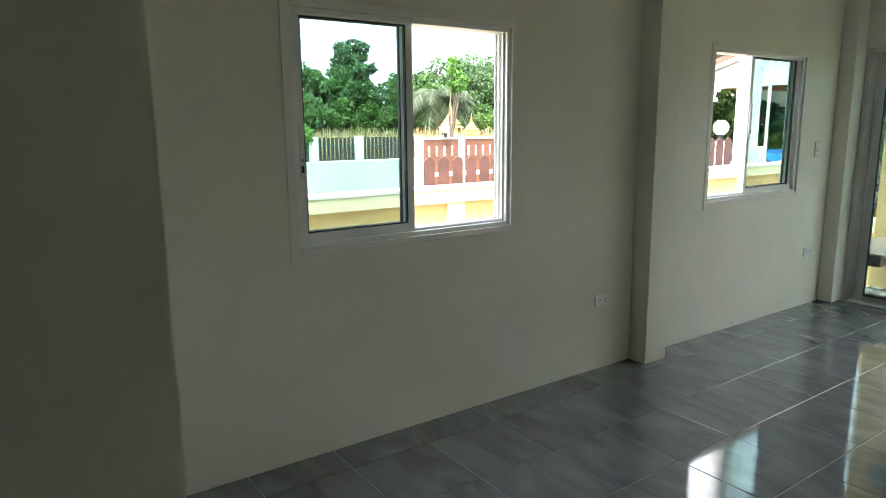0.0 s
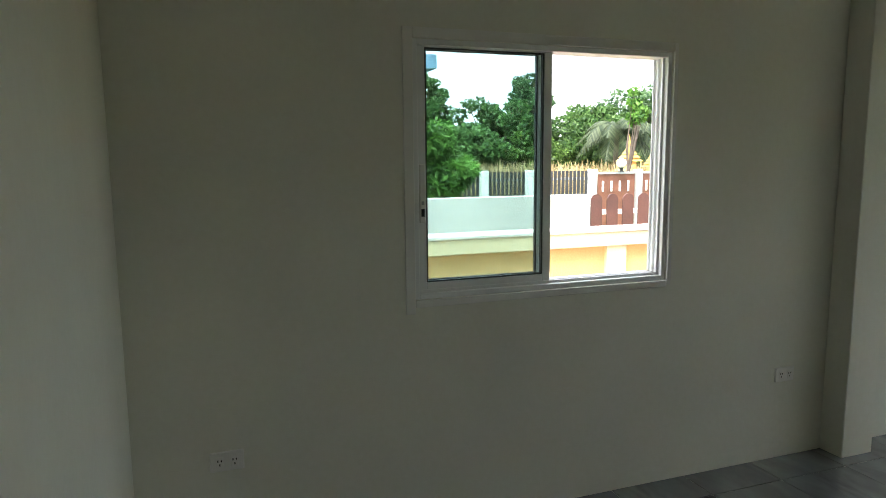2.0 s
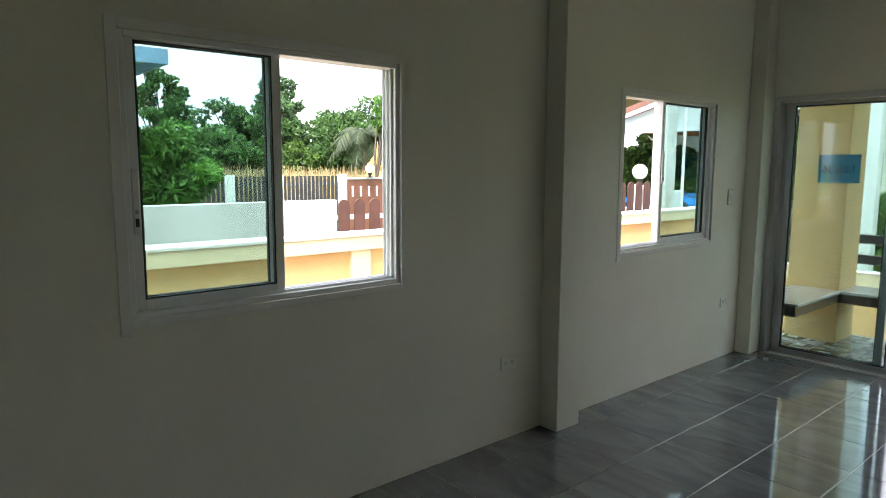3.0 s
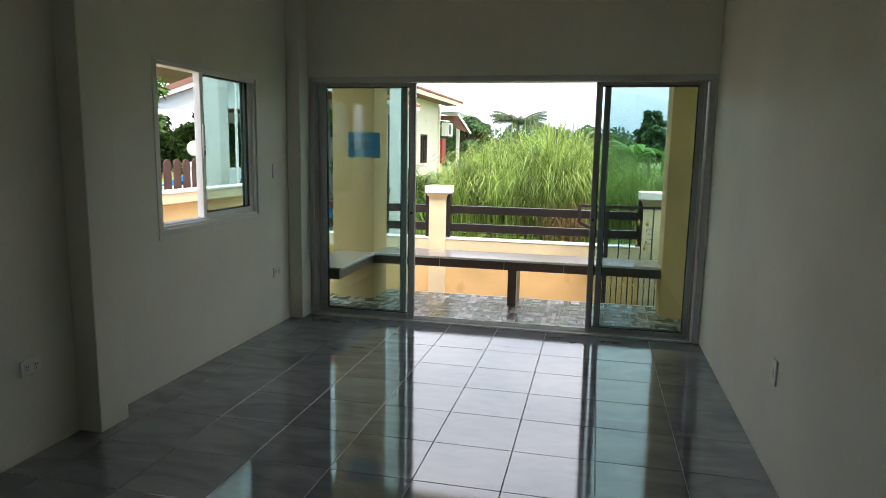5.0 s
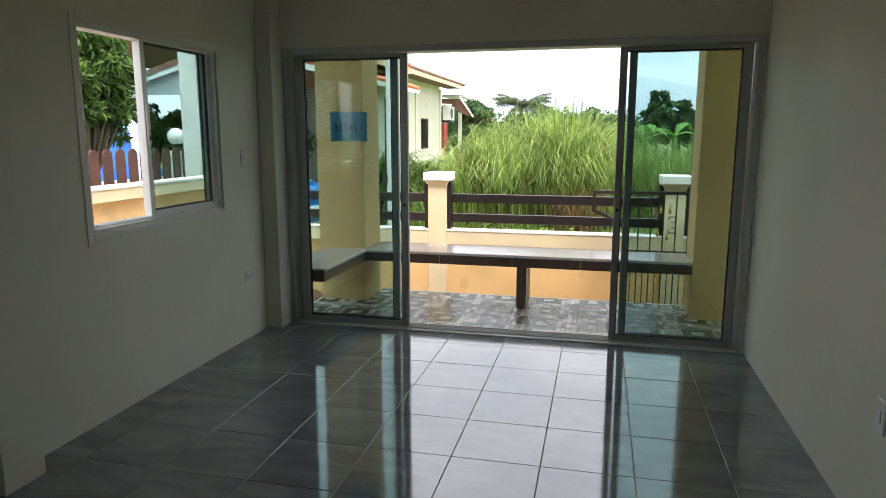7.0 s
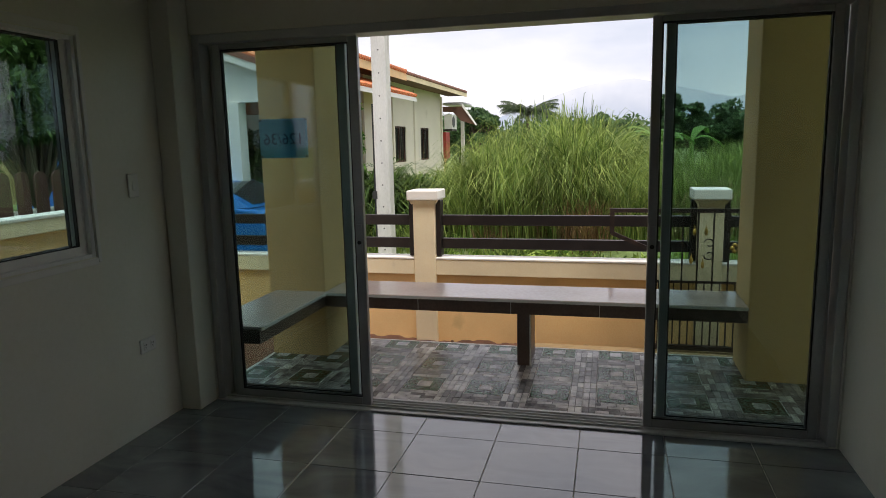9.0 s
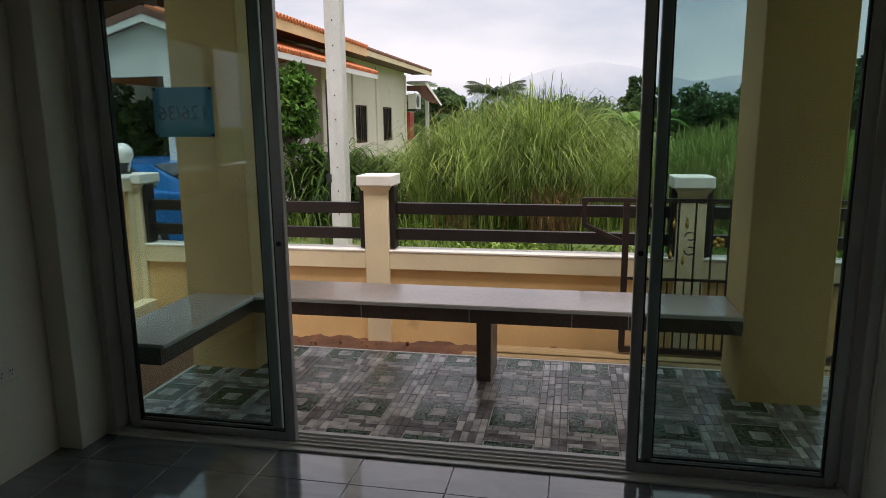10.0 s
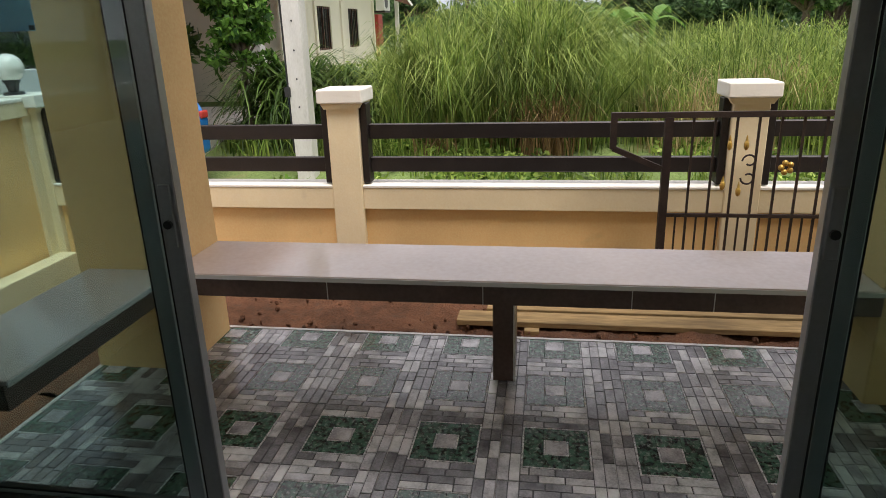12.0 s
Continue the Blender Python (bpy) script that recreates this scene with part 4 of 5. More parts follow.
settle(tree("flowering_shrub", (18.5, 22.5, GZ), 0.8, 0.06, lumpy(77, (18.5, 22.5, 1.3), (1.6, 1.0, 0.8), 10, 0.5), 1800, 0.12, L_SHRUB, "green shrub before the tree line", 78, 0.2, 0.5, "shrub"), LANE)
settle(tree("young_tree", (12.2, 16.2, GZ), 1.6, 0.05, lumpy(79, (12.3, 16.1, 2.8), (0.2, 0.3, 0.6), 12, 0.16), 600, 0.09, L_MANGO, "young leafy tree near the shrine", 80, 0.4, 0.4), LANE)
rg = random.Random(31)
rows = [blade(rg, rg.uniform(5, 26), rg.uniform(18, 23.5), GZ, rg.uniform(1.5, 2.15), abs(rg.gauss(0, 0.4)), 0.012) for _ in range(9000)]
settle(tagged(new("straw_field", strips("straw_field", rows, L_DRY)), "tall yellow straw-coloured grass field", "grass", kind="stuff"), LANE)


def palm(name, at, h, n, length, label, seed, mat=L_PALM, droop=0.9):
    x, y, z = at
    ob = empty(name, at, label, "palm", "palms")
    rg = random.Random(seed)
    bm = bmesh.new()
    for k in range(6):
        rod(bm, (x + 0.03 * k, y, z + h * k / 6), (x + 0.03 * (k + 1), y, z + h * (k + 1) / 6 + 0.01), 0.12 - 0.006 * k, 0.11 - 0.006 * k, 10)
    part("trunk", bm, M_BARK, ob)
    for i in range(n):
        a, up = rg.uniform(0, math.tau), rg.uniform(-0.1, 1.0)
        rows = []
        pts = []
        for k in range(13):
            t = k / 12
            pts.append(Vector((x + 0.2 + math.cos(a) * length * t * (1 - 0.15 * t), y + math.sin(a) * length * t * (1 - 0.15 * t), z + h + length * (up * t * 0.7 - droop * t * t * 0.8))))
        for k in range(12):
            p, q = pts[k], pts[k + 1]
            ax = (q - p).normalized()
            sd = ax.cross(Vector((0, 0, 1))).normalized()
            ll = length * 0.34 * math.sin(math.pi * min(1, 0.18 + 0.8 * k / 12))
            rows.append((np.array([p + sd * 0.012, p - sd * 0.012, q - sd * 0.012, q + sd * 0.012]), [(0, 1, 2, 3)]))
            for s in (-1, 1):
                for f in (0.0, 0.5):
                    o = p.lerp(q, f)
                    tip = o + (sd * s * 0.8 + ax * 0.55 + Vector((0, 0, -0.55))) * ll
                    rows.append((np.array([o, o + ax * length * 0.035, tip]), [(0, 1, 2)]))
        fr = new("frond", strips("frond", rows, mat))
        fr.parent = ob
        fr.matrix_parent_inverse = Matrix.Translation(-Vector(at))
    return ob


settle(palm("palm", (15.7, 22.5, GZ), 3.3, 34, 1.9, "grey-green palm with drooping fronds", 5), LANE)
settle(palm("coconut_palm", (45, 6.1, 0.3), 3.4, 26, 2.2, "far coconut palm above the grass", 6, L_PALM, 0.45), FIELD, 0.0105)

# tree line beyond the tall grass
back = [(45, 9.3, 5.0, 1.3), (48, 11.0, 4.6, 2.0), (55, 5.2, 4.2, 1.8), (60, 3.0, 4.6, 2.4), (62, -0.2, 4.2, 2.2), (44, -2.1, 5.0, 0.9), (45, -3.4, 4.3, 1.2), (46, -6.4, 4.4, 2.2), (45, -9.0, 4.6, 2.2), (42, -12, 5.0, 2.4), (26, -9.0, 5.6, 2.6), (40, -16, 6.0, 3.4), (66, 9, 4.5, 2.4), (70, 6, 4.4, 2.4)]
for i, (x, y, top, r) in enumerate(back):
    settle(tree("background_tree", (x, y, 0.28), 1.0, 0.14, lumpy(140 + i, (x, y, top * 0.51), (r * 1.1, r * 1.1, top * 0.38), 64, r * 0.22), 8000, 0.15, L_FAR, "dark green tree behind the grass field", 160 + i, 0.2, 0.5, "tree", "trees behind the field"), FIELD, 0.0105)
rg = random.Random(190)
spots = [(rg.uniform(72, 84), rg.uniform(-70, 34), rg.uniform(0.2, 3.2), rg.uniform(1.2, 2.4), rg.uniform(1.4, 2.8), rg.uniform(0.9, 1.6)) for _ in range(260)]
v, f = leaf_cloud(191, 30000, spots, 0.30, 0.1, 0.5)
me = bpy.data.meshes.new("far_woods")
me.from_pydata(v, [], f)
me.materials.append(L_FAR)
settle(tagged(new("far_woods", me), "continuous belt of far green woods behind the field", "woods", kind="stuff"), FIELD, 0.0105)
settle(tree("dark_tree", (25.0, -4.9, 0.3), 1.4, 0.13, lumpy(180, (25.2, -5.0, 2.7), (1.25, 1.3, 1.4), 70, 0.27), 9000, 0.11, L_TREE, "dense dark tree standing in the grass field", 181, 0.3, 0.45), FIELD, 0.0105)


def banana(at, label, seed):
    x, y, z = at
    ob = empty("banana_plant", at, label, "banana plant", "banana plants")
    rg = random.Random(seed)
    bm = bmesh.new()
    rod(bm, (x, y, z), (x, y, z + 1.3), 0.11, 0.07, 10)
    part("stem", bm, L_BANANA, ob)
    for i in range(7):
        a, up, ll = rg.uniform(0, math.tau), rg.uniform(0.6, 1.3), rg.uniform(0.9, 1.35)
        bm = bmesh.new()
        prev = None
        sd = Vector((-math.sin(a), math.cos(a), 0))
        for k in range(9):
            t = k / 8
            p = Vector((x + math.cos(a) * ll * t, y + math.sin(a) * ll * t, z + 1.3 + ll * (up * t - 1.0 * t * t)))
            w = 0.14 * math.sin(math.pi * min(1, 0.06 + 0.92 * t)) + 0.01
            cur = [bm.verts.new(p - sd * w - Vector((0, 0, w * 0.3))), bm.verts.new(p), bm.verts.new(p + sd * w - Vector((0, 0, w * 0.3)))]
            if prev:
                bm.faces.new((prev[0], prev[1], cur[1], cur[0]))
                bm.faces.new((prev[1], prev[2], cur[2], cur[1]))
            prev = cur
        part("leaf", bm, L_BANANA, ob)
    return ob


settle(banana((24.0, -0.3, 0.25), "broad-leaved banana plant above the grass", 3), FIELD, 0.0105)
settle(banana((25.5, -1.3, 0.3), "broad-leaved banana plant in the field", 4), FIELD, 0.0105)

# far mountain, its haze painted as a pale blue glow
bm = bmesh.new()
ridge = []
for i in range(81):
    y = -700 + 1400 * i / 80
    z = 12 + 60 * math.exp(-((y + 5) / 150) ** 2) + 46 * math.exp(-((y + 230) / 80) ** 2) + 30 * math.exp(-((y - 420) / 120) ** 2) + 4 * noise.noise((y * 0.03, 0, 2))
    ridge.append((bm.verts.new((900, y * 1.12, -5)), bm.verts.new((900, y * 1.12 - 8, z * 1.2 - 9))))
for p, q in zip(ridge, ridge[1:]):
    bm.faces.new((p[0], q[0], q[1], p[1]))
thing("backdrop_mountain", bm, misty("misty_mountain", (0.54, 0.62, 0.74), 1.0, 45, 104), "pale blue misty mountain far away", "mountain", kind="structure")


# ---- the house across the verge ----
def house():
    ob = empty("neighbour_house", (22, 8.5, 0.2), "cream single-storey house with orange roof tiles and dark windows", "house")
    wins = [(22.27, 23.3, 1.1, 2.13), (24.87, 25.86, 1.12, 2.17)]
    bm = wall_grid("x", [19.9, wins[0][0], wins[0][1], wins[1][0], wins[1][1], 27.5], [0.0, 1.11, 2.15, 3.48], {(1, 1), (3, 1)}, 7.0, 7.15)
    part("wall", bm, M_HOUSE, ob)
    for b in ((27.35, 7.151, 0.0, 27.5, 12.5, 3.48), (19.9, 7.151, 0.0, 20.05, 12.5, 3.48), (20.05, 12.35, 0.0, 27.35, 12.5, 3.48)):
        part("wall", bm_box(*b), M_HOUSE, ob)
    for x in (19.78, 22.0, 24.1, 27.42):
        part("pilaster", bm_box(x, 6.95, 0.0, x + 0.14, 6.998, 3.27), M_HOUSE, ob)
    for x0, x1, z0, z1 in wins:
        bm = bmesh.new()
        for b in ((x0, 7.03, 1.11, x0 + 0.05, 7.1, 2.15), (x1 - 0.05, 7.03, 1.11, x1, 7.1, 2.15), (x0 + 0.05, 7.03, 1.11, x1 - 0.05, 7.1, 1.16), (x0 + 0.05, 7.03, 2.10, x1 - 0.05, 7.1, 2.15), ((x0 + x1) / 2 - 0.02, 7.03, 1.16, (x0 + x1) / 2 + 0.02, 7.1, 2.10)):
            box(bm, *b)
        w = part("window", bm, M_SOFFIT, ob, "dark brown window frame")
        for k in range(6):
            xx = x0 + 0.1 + k * (x1 - x0 - 0.2) / 5
            part("grille_bar", bm_box(xx - 0.008, 7.005, 1.12, xx + 0.008, 7.025, 2.14), M_IRON, w)
        part("pane", bm_box(x0 + 0.05, 7.065, 1.16, x1 - 0.05, 7.075, 2.10), M_WINDARK, w, "dark window pane")
    # main roof with deep eaves
    bm = bmesh.new()
    prism(bm, [(6.3, 3.40), (9.8, 4.35), (13.2, 3.40), (13.2, 3.47), (9.8, 4.43), (6.3, 3.47)], "x", 15.6, 28.6)
    roof = part("roof", bm, M_ROOFD, ob, "brown tiled main roof")
    part("fascia", bm_box(15.6, 6.27, 3.28, 21.2, 6.298, 3.475), M_FASCIA, roof, "pale orange eave board")
    part("fascia", bm_box(21.2, 6.272, 3.31, 28.6, 6.298, 3.44), M_BEIGE, roof, "cream eave board")
    for k in range(40):
        x = 15.6 + k * 0.14
        bm = bmesh.new()
        rod(bm, (x, 6.22, 3.50), (x, 6.7, 3.63), 0.05, sides=8)
        part("tile", bm, M_ROOF, roof)
    for k in range(50):
        x = 21.2 + k * 0.148
        bm = bmesh.new()
        rod(bm, (x, 6.24, 3.475), (x, 6.7, 3.60), 0.045, sides=8)
        part("tile", bm, M_ROOFD, roof)
    part("soffit", bm_box(15.6, 6.3, 3.36, 28.6, 6.99, 3.39), M_SOFFIT, roof, "dark brown soffit")
    bm = bmesh.new()
    prism(bm, [(7.0, 2.9), (9.8, 4.3), (12.5, 2.9)], "x", 19.91, 20.03)
    part("gable", bm, M_HWHITE, ob)
    # porch roof in front, with its own gable
    bm = bmesh.new()
    prism(bm, [(6.1, 2.83), (7.3, 3.26), (10.0, 2.46), (10.0, 2.52), (7.3, 3.33), (6.1, 2.90)], "x", 13.85, 21.4)
    proof = part("porch_roof", bm, M_ROOF, ob, "orange tiled porch roof")
    part("fascia", bm_box(13.85, 6.07, 2.74, 21.4, 6.098, 2.845), M_HWHITE, proof, "white eave board")
    for k in range(60):
        x = 13.9 + k * 0.126
        bm = bmesh.new()
        rod(bm, (x, 6.05, 2.89), (x, 7.28, 3.345), 0.04, sides=6)
        part("tile", bm, M_ROOF, proof)
    bm = bmesh.new()
    prism(bm, [(6.1, 2.80), (7.3, 3.23), (10.0, 2.43), (10.0, 2.36), (7.3, 3.12), (6.1, 2.69)], "x", 13.80, 13.845)
    part("bargeboard", bm, M_HWHITE, proof, "white barge board")
    bm = bmesh.new()
    prism(bm, [(6.1, 2.90), (7.3, 3.34), (10.0, 2.54), (10.0, 2.43), (7.3, 3.23), (6.1, 2.80)], "x", 13.79, 13.846)
    part("verge_tiles", bm, M_ROOFD, proof, "brown verge tiles")
    bm = bmesh.new()
    prism(bm, [(6.25, 2.35), (6.25, 2.78), (7.3, 3.14), (9.8, 2.42), (9.8, 2.35)], "x", 13.95, 14.1)
    part("gable", bm, M_HWHITE, ob, "white rendered gable")
    for x, y in ((14.02, 6.98), (14.02, 9.75), (18.4, 6.9)):
        part("column", bm_box(x - 0.12, y - 0.12, -0.5, x + 0.12, y + 0.12, 2.74 if x > 15 else 2.35, bevel=0.01), M_HWHITE, ob)
    part("slab", bm_box(14.0, 6.6, -0.6, 27.6, 12.6, 0.12), M_CONC, ob)
    # awning with the air conditioner
    bm = bmesh.new()
    prism(bm, [(6.98, 3.0), (6.25, 2.97), (6.22, 3.03), (6.98, 3.06)], "x", 27.72, 29.4)
    aw = part("awning", bm, M_STEEL, ob, "grey corrugated awning")
    for k in range(5):
        part("rib", bm_box(27.8 + 0.33 * k, 6.23, 3.062, 27.9 + 0.33 * k, 6.97, 3.09), M_STEEL, aw)
    bm = bmesh.new()
    prism(bm, [(6.23, 3.01), (5.72, 2.27), (5.76, 2.24), (6.27, 2.95)], "x", 27.66, 27.715)
    part("edge_board", bm, M_HWHITE, aw, "white verge board")
    # Dark upright sheet added at the open end, in place of the awning's underside.
    bm = bmesh.new()
    prism(bm, [(6.98, 2.94), (6.28, 2.93), (5.80, 2.26), (6.3, 2.42), (6.60, 2.74), (6.98, 2.76)], "x", 27.72, 27.76)
    part("underside", bm, M_SOFFIT, aw, "upright dark brown sheet standing in for the underside")
    part("post", bm_box(29.0, 6.5, 0.1, 29.12, 6.62, 2.94), M_CONC, aw)
    return ob


settle(house(), FIELD, 0.0105)
ac = empty("air_conditioner", (27.95, 6.75, 2.2), "white air conditioner unit under the awning", "air conditioner")
part("casing", bm_box(27.6, 6.62, 2.2, 28.35, 6.9, 2.72, bevel=0.01), M_PLASTIC, ac)
bm = bmesh.new()
rod(bm, (27.85, 6.61, 2.46), (27.85, 6.619, 2.46), 0.2, sides=20)
part("fan_grille", bm, M_DARK, ac)
part("bracket", bm_box(27.6, 6.62, 2.14, 28.35, 6.998, 2.198), M_IRON, ac)
settle(ac, FIELD, 0.0105)
settle(thing("red_cabinet", bm_box(28.6, 7.1, 0.9, 29.2, 7.4, 1.9, bevel=0.02), M_RED, "red box beside the house wall", "box"), FIELD, 0.0105)
settle(thing("yellow_bin", bm_box(28.5, 7.2, 0.3, 29.1, 7.6, 0.89, bevel=0.02), M_YEL, "yellow box under the awning", "box"), FIELD, 0.0105)


post2 = empty("concrete_pole", (10.45, 5.98, GZ), "pale concrete utility pole with bolt holes beside the lane", "utility pole")
part("shaft", bm_box(10.33, 5.86, GZ - 0.1, 10.57, 6.10, 9.0, bevel=0.015), M_CONC, post2)
for i in range(14):
    bm = bmesh.new()
    rod(bm, (10.45, 5.852, -0.1 + i * 0.4), (10.45, 5.859, -0.1 + i * 0.4), 0.012, sides=8)
    part("bolt_hole", bm, M_DARK, post2)
settle(post2, FIELD, 0.0105)
bm = bmesh.new()
rod(bm, (10.66, 5.80, GZ - 0.05), (10.66, 5.80, 6.0), 0.022, sides=10)
settle(thing("water_pipe", bm, M_PLASTIC, "thin white pipe standing beside the pole", "pipe"), FIELD, 0.0105)


def car():
    DY = 0.85
    ob = empty("blue_car", (13.7, 7.2 + DY, -0.4), "bright blue parked saloon car", "car")
    x0, x1, g = 12.9, 14.5, -0.36
    low = [(5.12, g + 0.30), (5.10, g + 0.75), (5.22, g + 0.98), (5.9, g + 1.02), (8.3, g + 0.98), (9.3, g + 0.86), (9.48, g + 0.6), (9.46, g + 0.28), (9.1, g + 0.2), (5.4, g + 0.2)]
    bm = bmesh.new()
    prism(bm, low, "x", x0, x1)
    bmesh.ops.bevel(bm, geom=[e for e in bm.edges], offset=0.05, segments=3, affect="EDGES", profile=0.5)
    part("body", bm, M_CAR, ob)
    bm = bmesh.new()
    top = [(5.35, g + 1.0), (6.05, g + 1.36), (6.5, g + 1.42), (7.3, g + 1.42), (8.35, g + 0.98)]
    va = [bm.verts.new((x0 + 0.04 + 0.16 * (z > g + 1.2), y, z)) for y, z in top]
    vb = [bm.verts.new((x1 - 0.04 - 0.16 * (z > g + 1.2), y, z)) for y, z in top]
    bm.faces.new(va), bm.faces.new(list(reversed(vb)))
    for i in range(len(top)):
        bm.faces.new((va[i], vb[i], vb[(i + 1) % 5], va[(i + 1) % 5]))
    bmesh.ops.recalc_face_normals(bm, faces=bm.faces[:])
    part("cabin", bm, M_CAR, ob)
    for pts in ([(5.85, g + 1.06), (6.32, g + 1.33), (6.7, g + 1.35), (6.7, g + 1.06)], [(6.78, g + 1.06), (6.78, g + 1.35), (7.25, g + 1.34), (7.9, g + 1.06)]):
        bm = bmesh.new()
        vs = [bm.verts.new((x0 + 0.04 + 0.17 * (z - g - 1.0) / 0.42 - 0.012, y, z)) for y, z in pts]
        bm.faces.new(vs)
        ex = bmesh.ops.extrude_face_region(bm, geom=bm.faces[:])
        bmesh.ops.translate(bm, vec=(0.03, 0, 0), verts=[v for v in ex["geom"] if isinstance(v, bmesh.types.BMVert)])
        part("side_window", bm, M_CARGLASS, ob, "dark side window")
    bm = bmesh.new()
    prism(bm, [(5.40, g + 1.045), (6.0, g + 1.355), (6.03, g + 1.345), (5.44, g + 1.03)], "x", x0 + 0.25, x1 - 0.25)
    part("rear_window", bm, M_CARGLASS, ob)
    for y in (6.0, 8.6):
        for x in (x0 - 0.005, x1 - 0.175):
            bm = bmesh.new()
            rod(bm, (x, y, g + 0.31), (x + 0.18, y, g + 0.31), 0.31, sides=24)
            w = part("wheel", bm, M_TYRE, ob)
            bm = bmesh.new()
            rod(bm, (x - 0.012, y, g + 0.31), (x + 0.19, y, g + 0.31), 0.2, sides=18)
            part("rim", bm, M_RIM, w)
    for x in (x0 + 0.03, x1 - 0.21):
        part("tail_light", bm_box(x, 5.085, g + 0.76, x + 0.18, 5.14, g + 0.86, bevel=0.02), M_RED, ob, "red tail light")
    bm = bmesh.new()
    box(bm, x0 + 0.5, 5.07, g + 0.48, x1 - 0.5, 5.115, g + 0.6)
    part("number_plate", bm, M_PLASTIC, ob)
    for o in ob.children_recursive:
        if o.parent == ob:
            o.location.y += DY
    return ob


settle(car(), FIELD, 0.0105)


def spiky(name, at, n, ll, label, seed, mat=L_SHRUB):
    x, y, z = at
    rg = random.Random(seed)
    rows = []
    for _ in range(n):
        a, up = rg.uniform(0, math.tau), rg.uniform(0.2, 1.3)
        l2 = ll * rg.uniform(0.6, 1.1)
        ox, oy, oz = x + rg.gauss(0, ll * 0.3), y + rg.gauss(0, ll * 0.3), z + rg.uniform(0.0, ll * 0.9)
        v = []
        for k in range(4):
            t = k / 3
            p = (ox + math.cos(a) * l2 * t, oy + math.sin(a) * l2 * t, oz + l2 * (up * t - 0.9 * t * t))
            w = 0.022 * (1 - 0.8 * t)
            v += [(p[0] - math.sin(a) * w, p[1] + math.cos(a) * w, p[2]), (p[0] + math.sin(a) * w, p[1] - math.cos(a) * w, p[2])]
        rows.append((np.array(v), [(0, 1, 3, 2), (2, 3, 5, 4), (4, 5, 7, 6)]))
    ob = empty(name, at, label, "shrub", "verge shrubs")
    fo = new("foliage", strips("foliage", rows, mat))
    fo.parent = ob
    fo.matrix_parent_inverse = Matrix.Translation(-Vector(at))
    return ob


settle(spiky("spiky_shrub", (16.3, 5.5, land(16.3) + 0.15), 1500, 1.0, "spiky dark green shrub behind the pole", 51), FIELD, 0.0105)
settle(spiky("spiky_shrub", (16.6, 4.7, land(16.6) + 0.1), 1100, 0.9, "spiky green shrub behind the pole", 52), FIELD, 0.0105)
settle(tree("garden_tree", (15.9, 6.0, land(15.9)), 1.3, 0.05, lumpy(91, (15.9, 6.05, 1.70), (0.46, 0.5, 1.15), 40, 0.20), 5200, 0.065, L_MANGO, "slender leafy tree before the house porch", 92, 0.2, 0.45), FIELD, 0.0105)
settle(tree("porch_shrub", (17.6, 9.3, -0.1), 0.5, 0.05, lumpy(93, (17.6, 9.2, 1.1), (0.9, 1.4, 0.8), 12, 0.4), 2600, 0.11, L_SHRUB, "dense shrub behind the carport", 94, 0.2, 0.45, "shrub"), FIELD, 0.0105)
for i, (x, y) in enumerate(((18.4, 10.4), (18.5, 11.7), (18.3, 13.0), (18.0, 14.3))):
    settle(tree("garden_shrub", (x, y, 0.0), 0.7, 0.05, lumpy(97 + i, (x, y, 1.45), (0.65, 0.75, 1.1), 34, 0.3), 4500, 0.09, L_SHRUB, "tall dark leafy shrub beside the carport", 101 + i, 0.3, 0.45, "shrub", "carport shrubs"), FIELD, 0.0105)
settle(tree("roadside_tree", (11.8, 8.75, GZ), 1.3, 0.08, lumpy(95, (11.65, 8.7, 2.3), (0.95, 0.55, 1.4), 70, 0.27), 15000, 0.09, L_SHRUB, "broad-leaved tree beside the picket fence", 96, 0.5, 0.32), FIELD, 0.0105)

settle(tree("roadside_tree", (10.9, 9.5, GZ), 1.1, 0.07, lumpy(98, (10.8, 9.4, 1.75), (0.95, 0.5, 1.35), 52, 0.28), 10000, 0.09, L_SHRUB, "dense broad-leaved tree behind the picket fence", 99, 0.5, 0.32), FIELD, 0.0105)

bm = bmesh.new()
bmesh.ops.create_cube(bm, size=1.0)
bmesh.ops.subdivide_edges(bm, edges=bm.edges[:], cuts=9, use_grid_fill=True)
for vert in bm.verts:
    p = vert.co
    k = 1.0 - 0.35 * max(0.0, p.z)
    q = Vector((13.45 + p.x * 0.85 * k, 10.1 + p.y * 0.9 * k, 0.55 + p.z * 2.1))
    nz = noise.noise_vector(q * 3.1) * 0.09 + noise.noise_vector(q * 8.0) * 0.03
    vert.co = q + Vector((nz.x, nz.y, nz.z if p.z > -0.45 else 0.0))
for face in bm.faces:
    face.smooth = True
settle(thing("tarpaulin_cover", bm, M_TARP, "crumpled blue tarpaulin over a heap on the ground", "tarpaulin"), FIELD, 0.0105)

# ---- beyond the side wall ----
grey = settle(thing("lane_wall", bm_box(-3, 8.3, GZ - 0.05, 6.30, 8.46, 1.06, bevel=0.008), M_GREYWALL, "weathered white rendered wall with dark stains", "garden wall"), LANE)


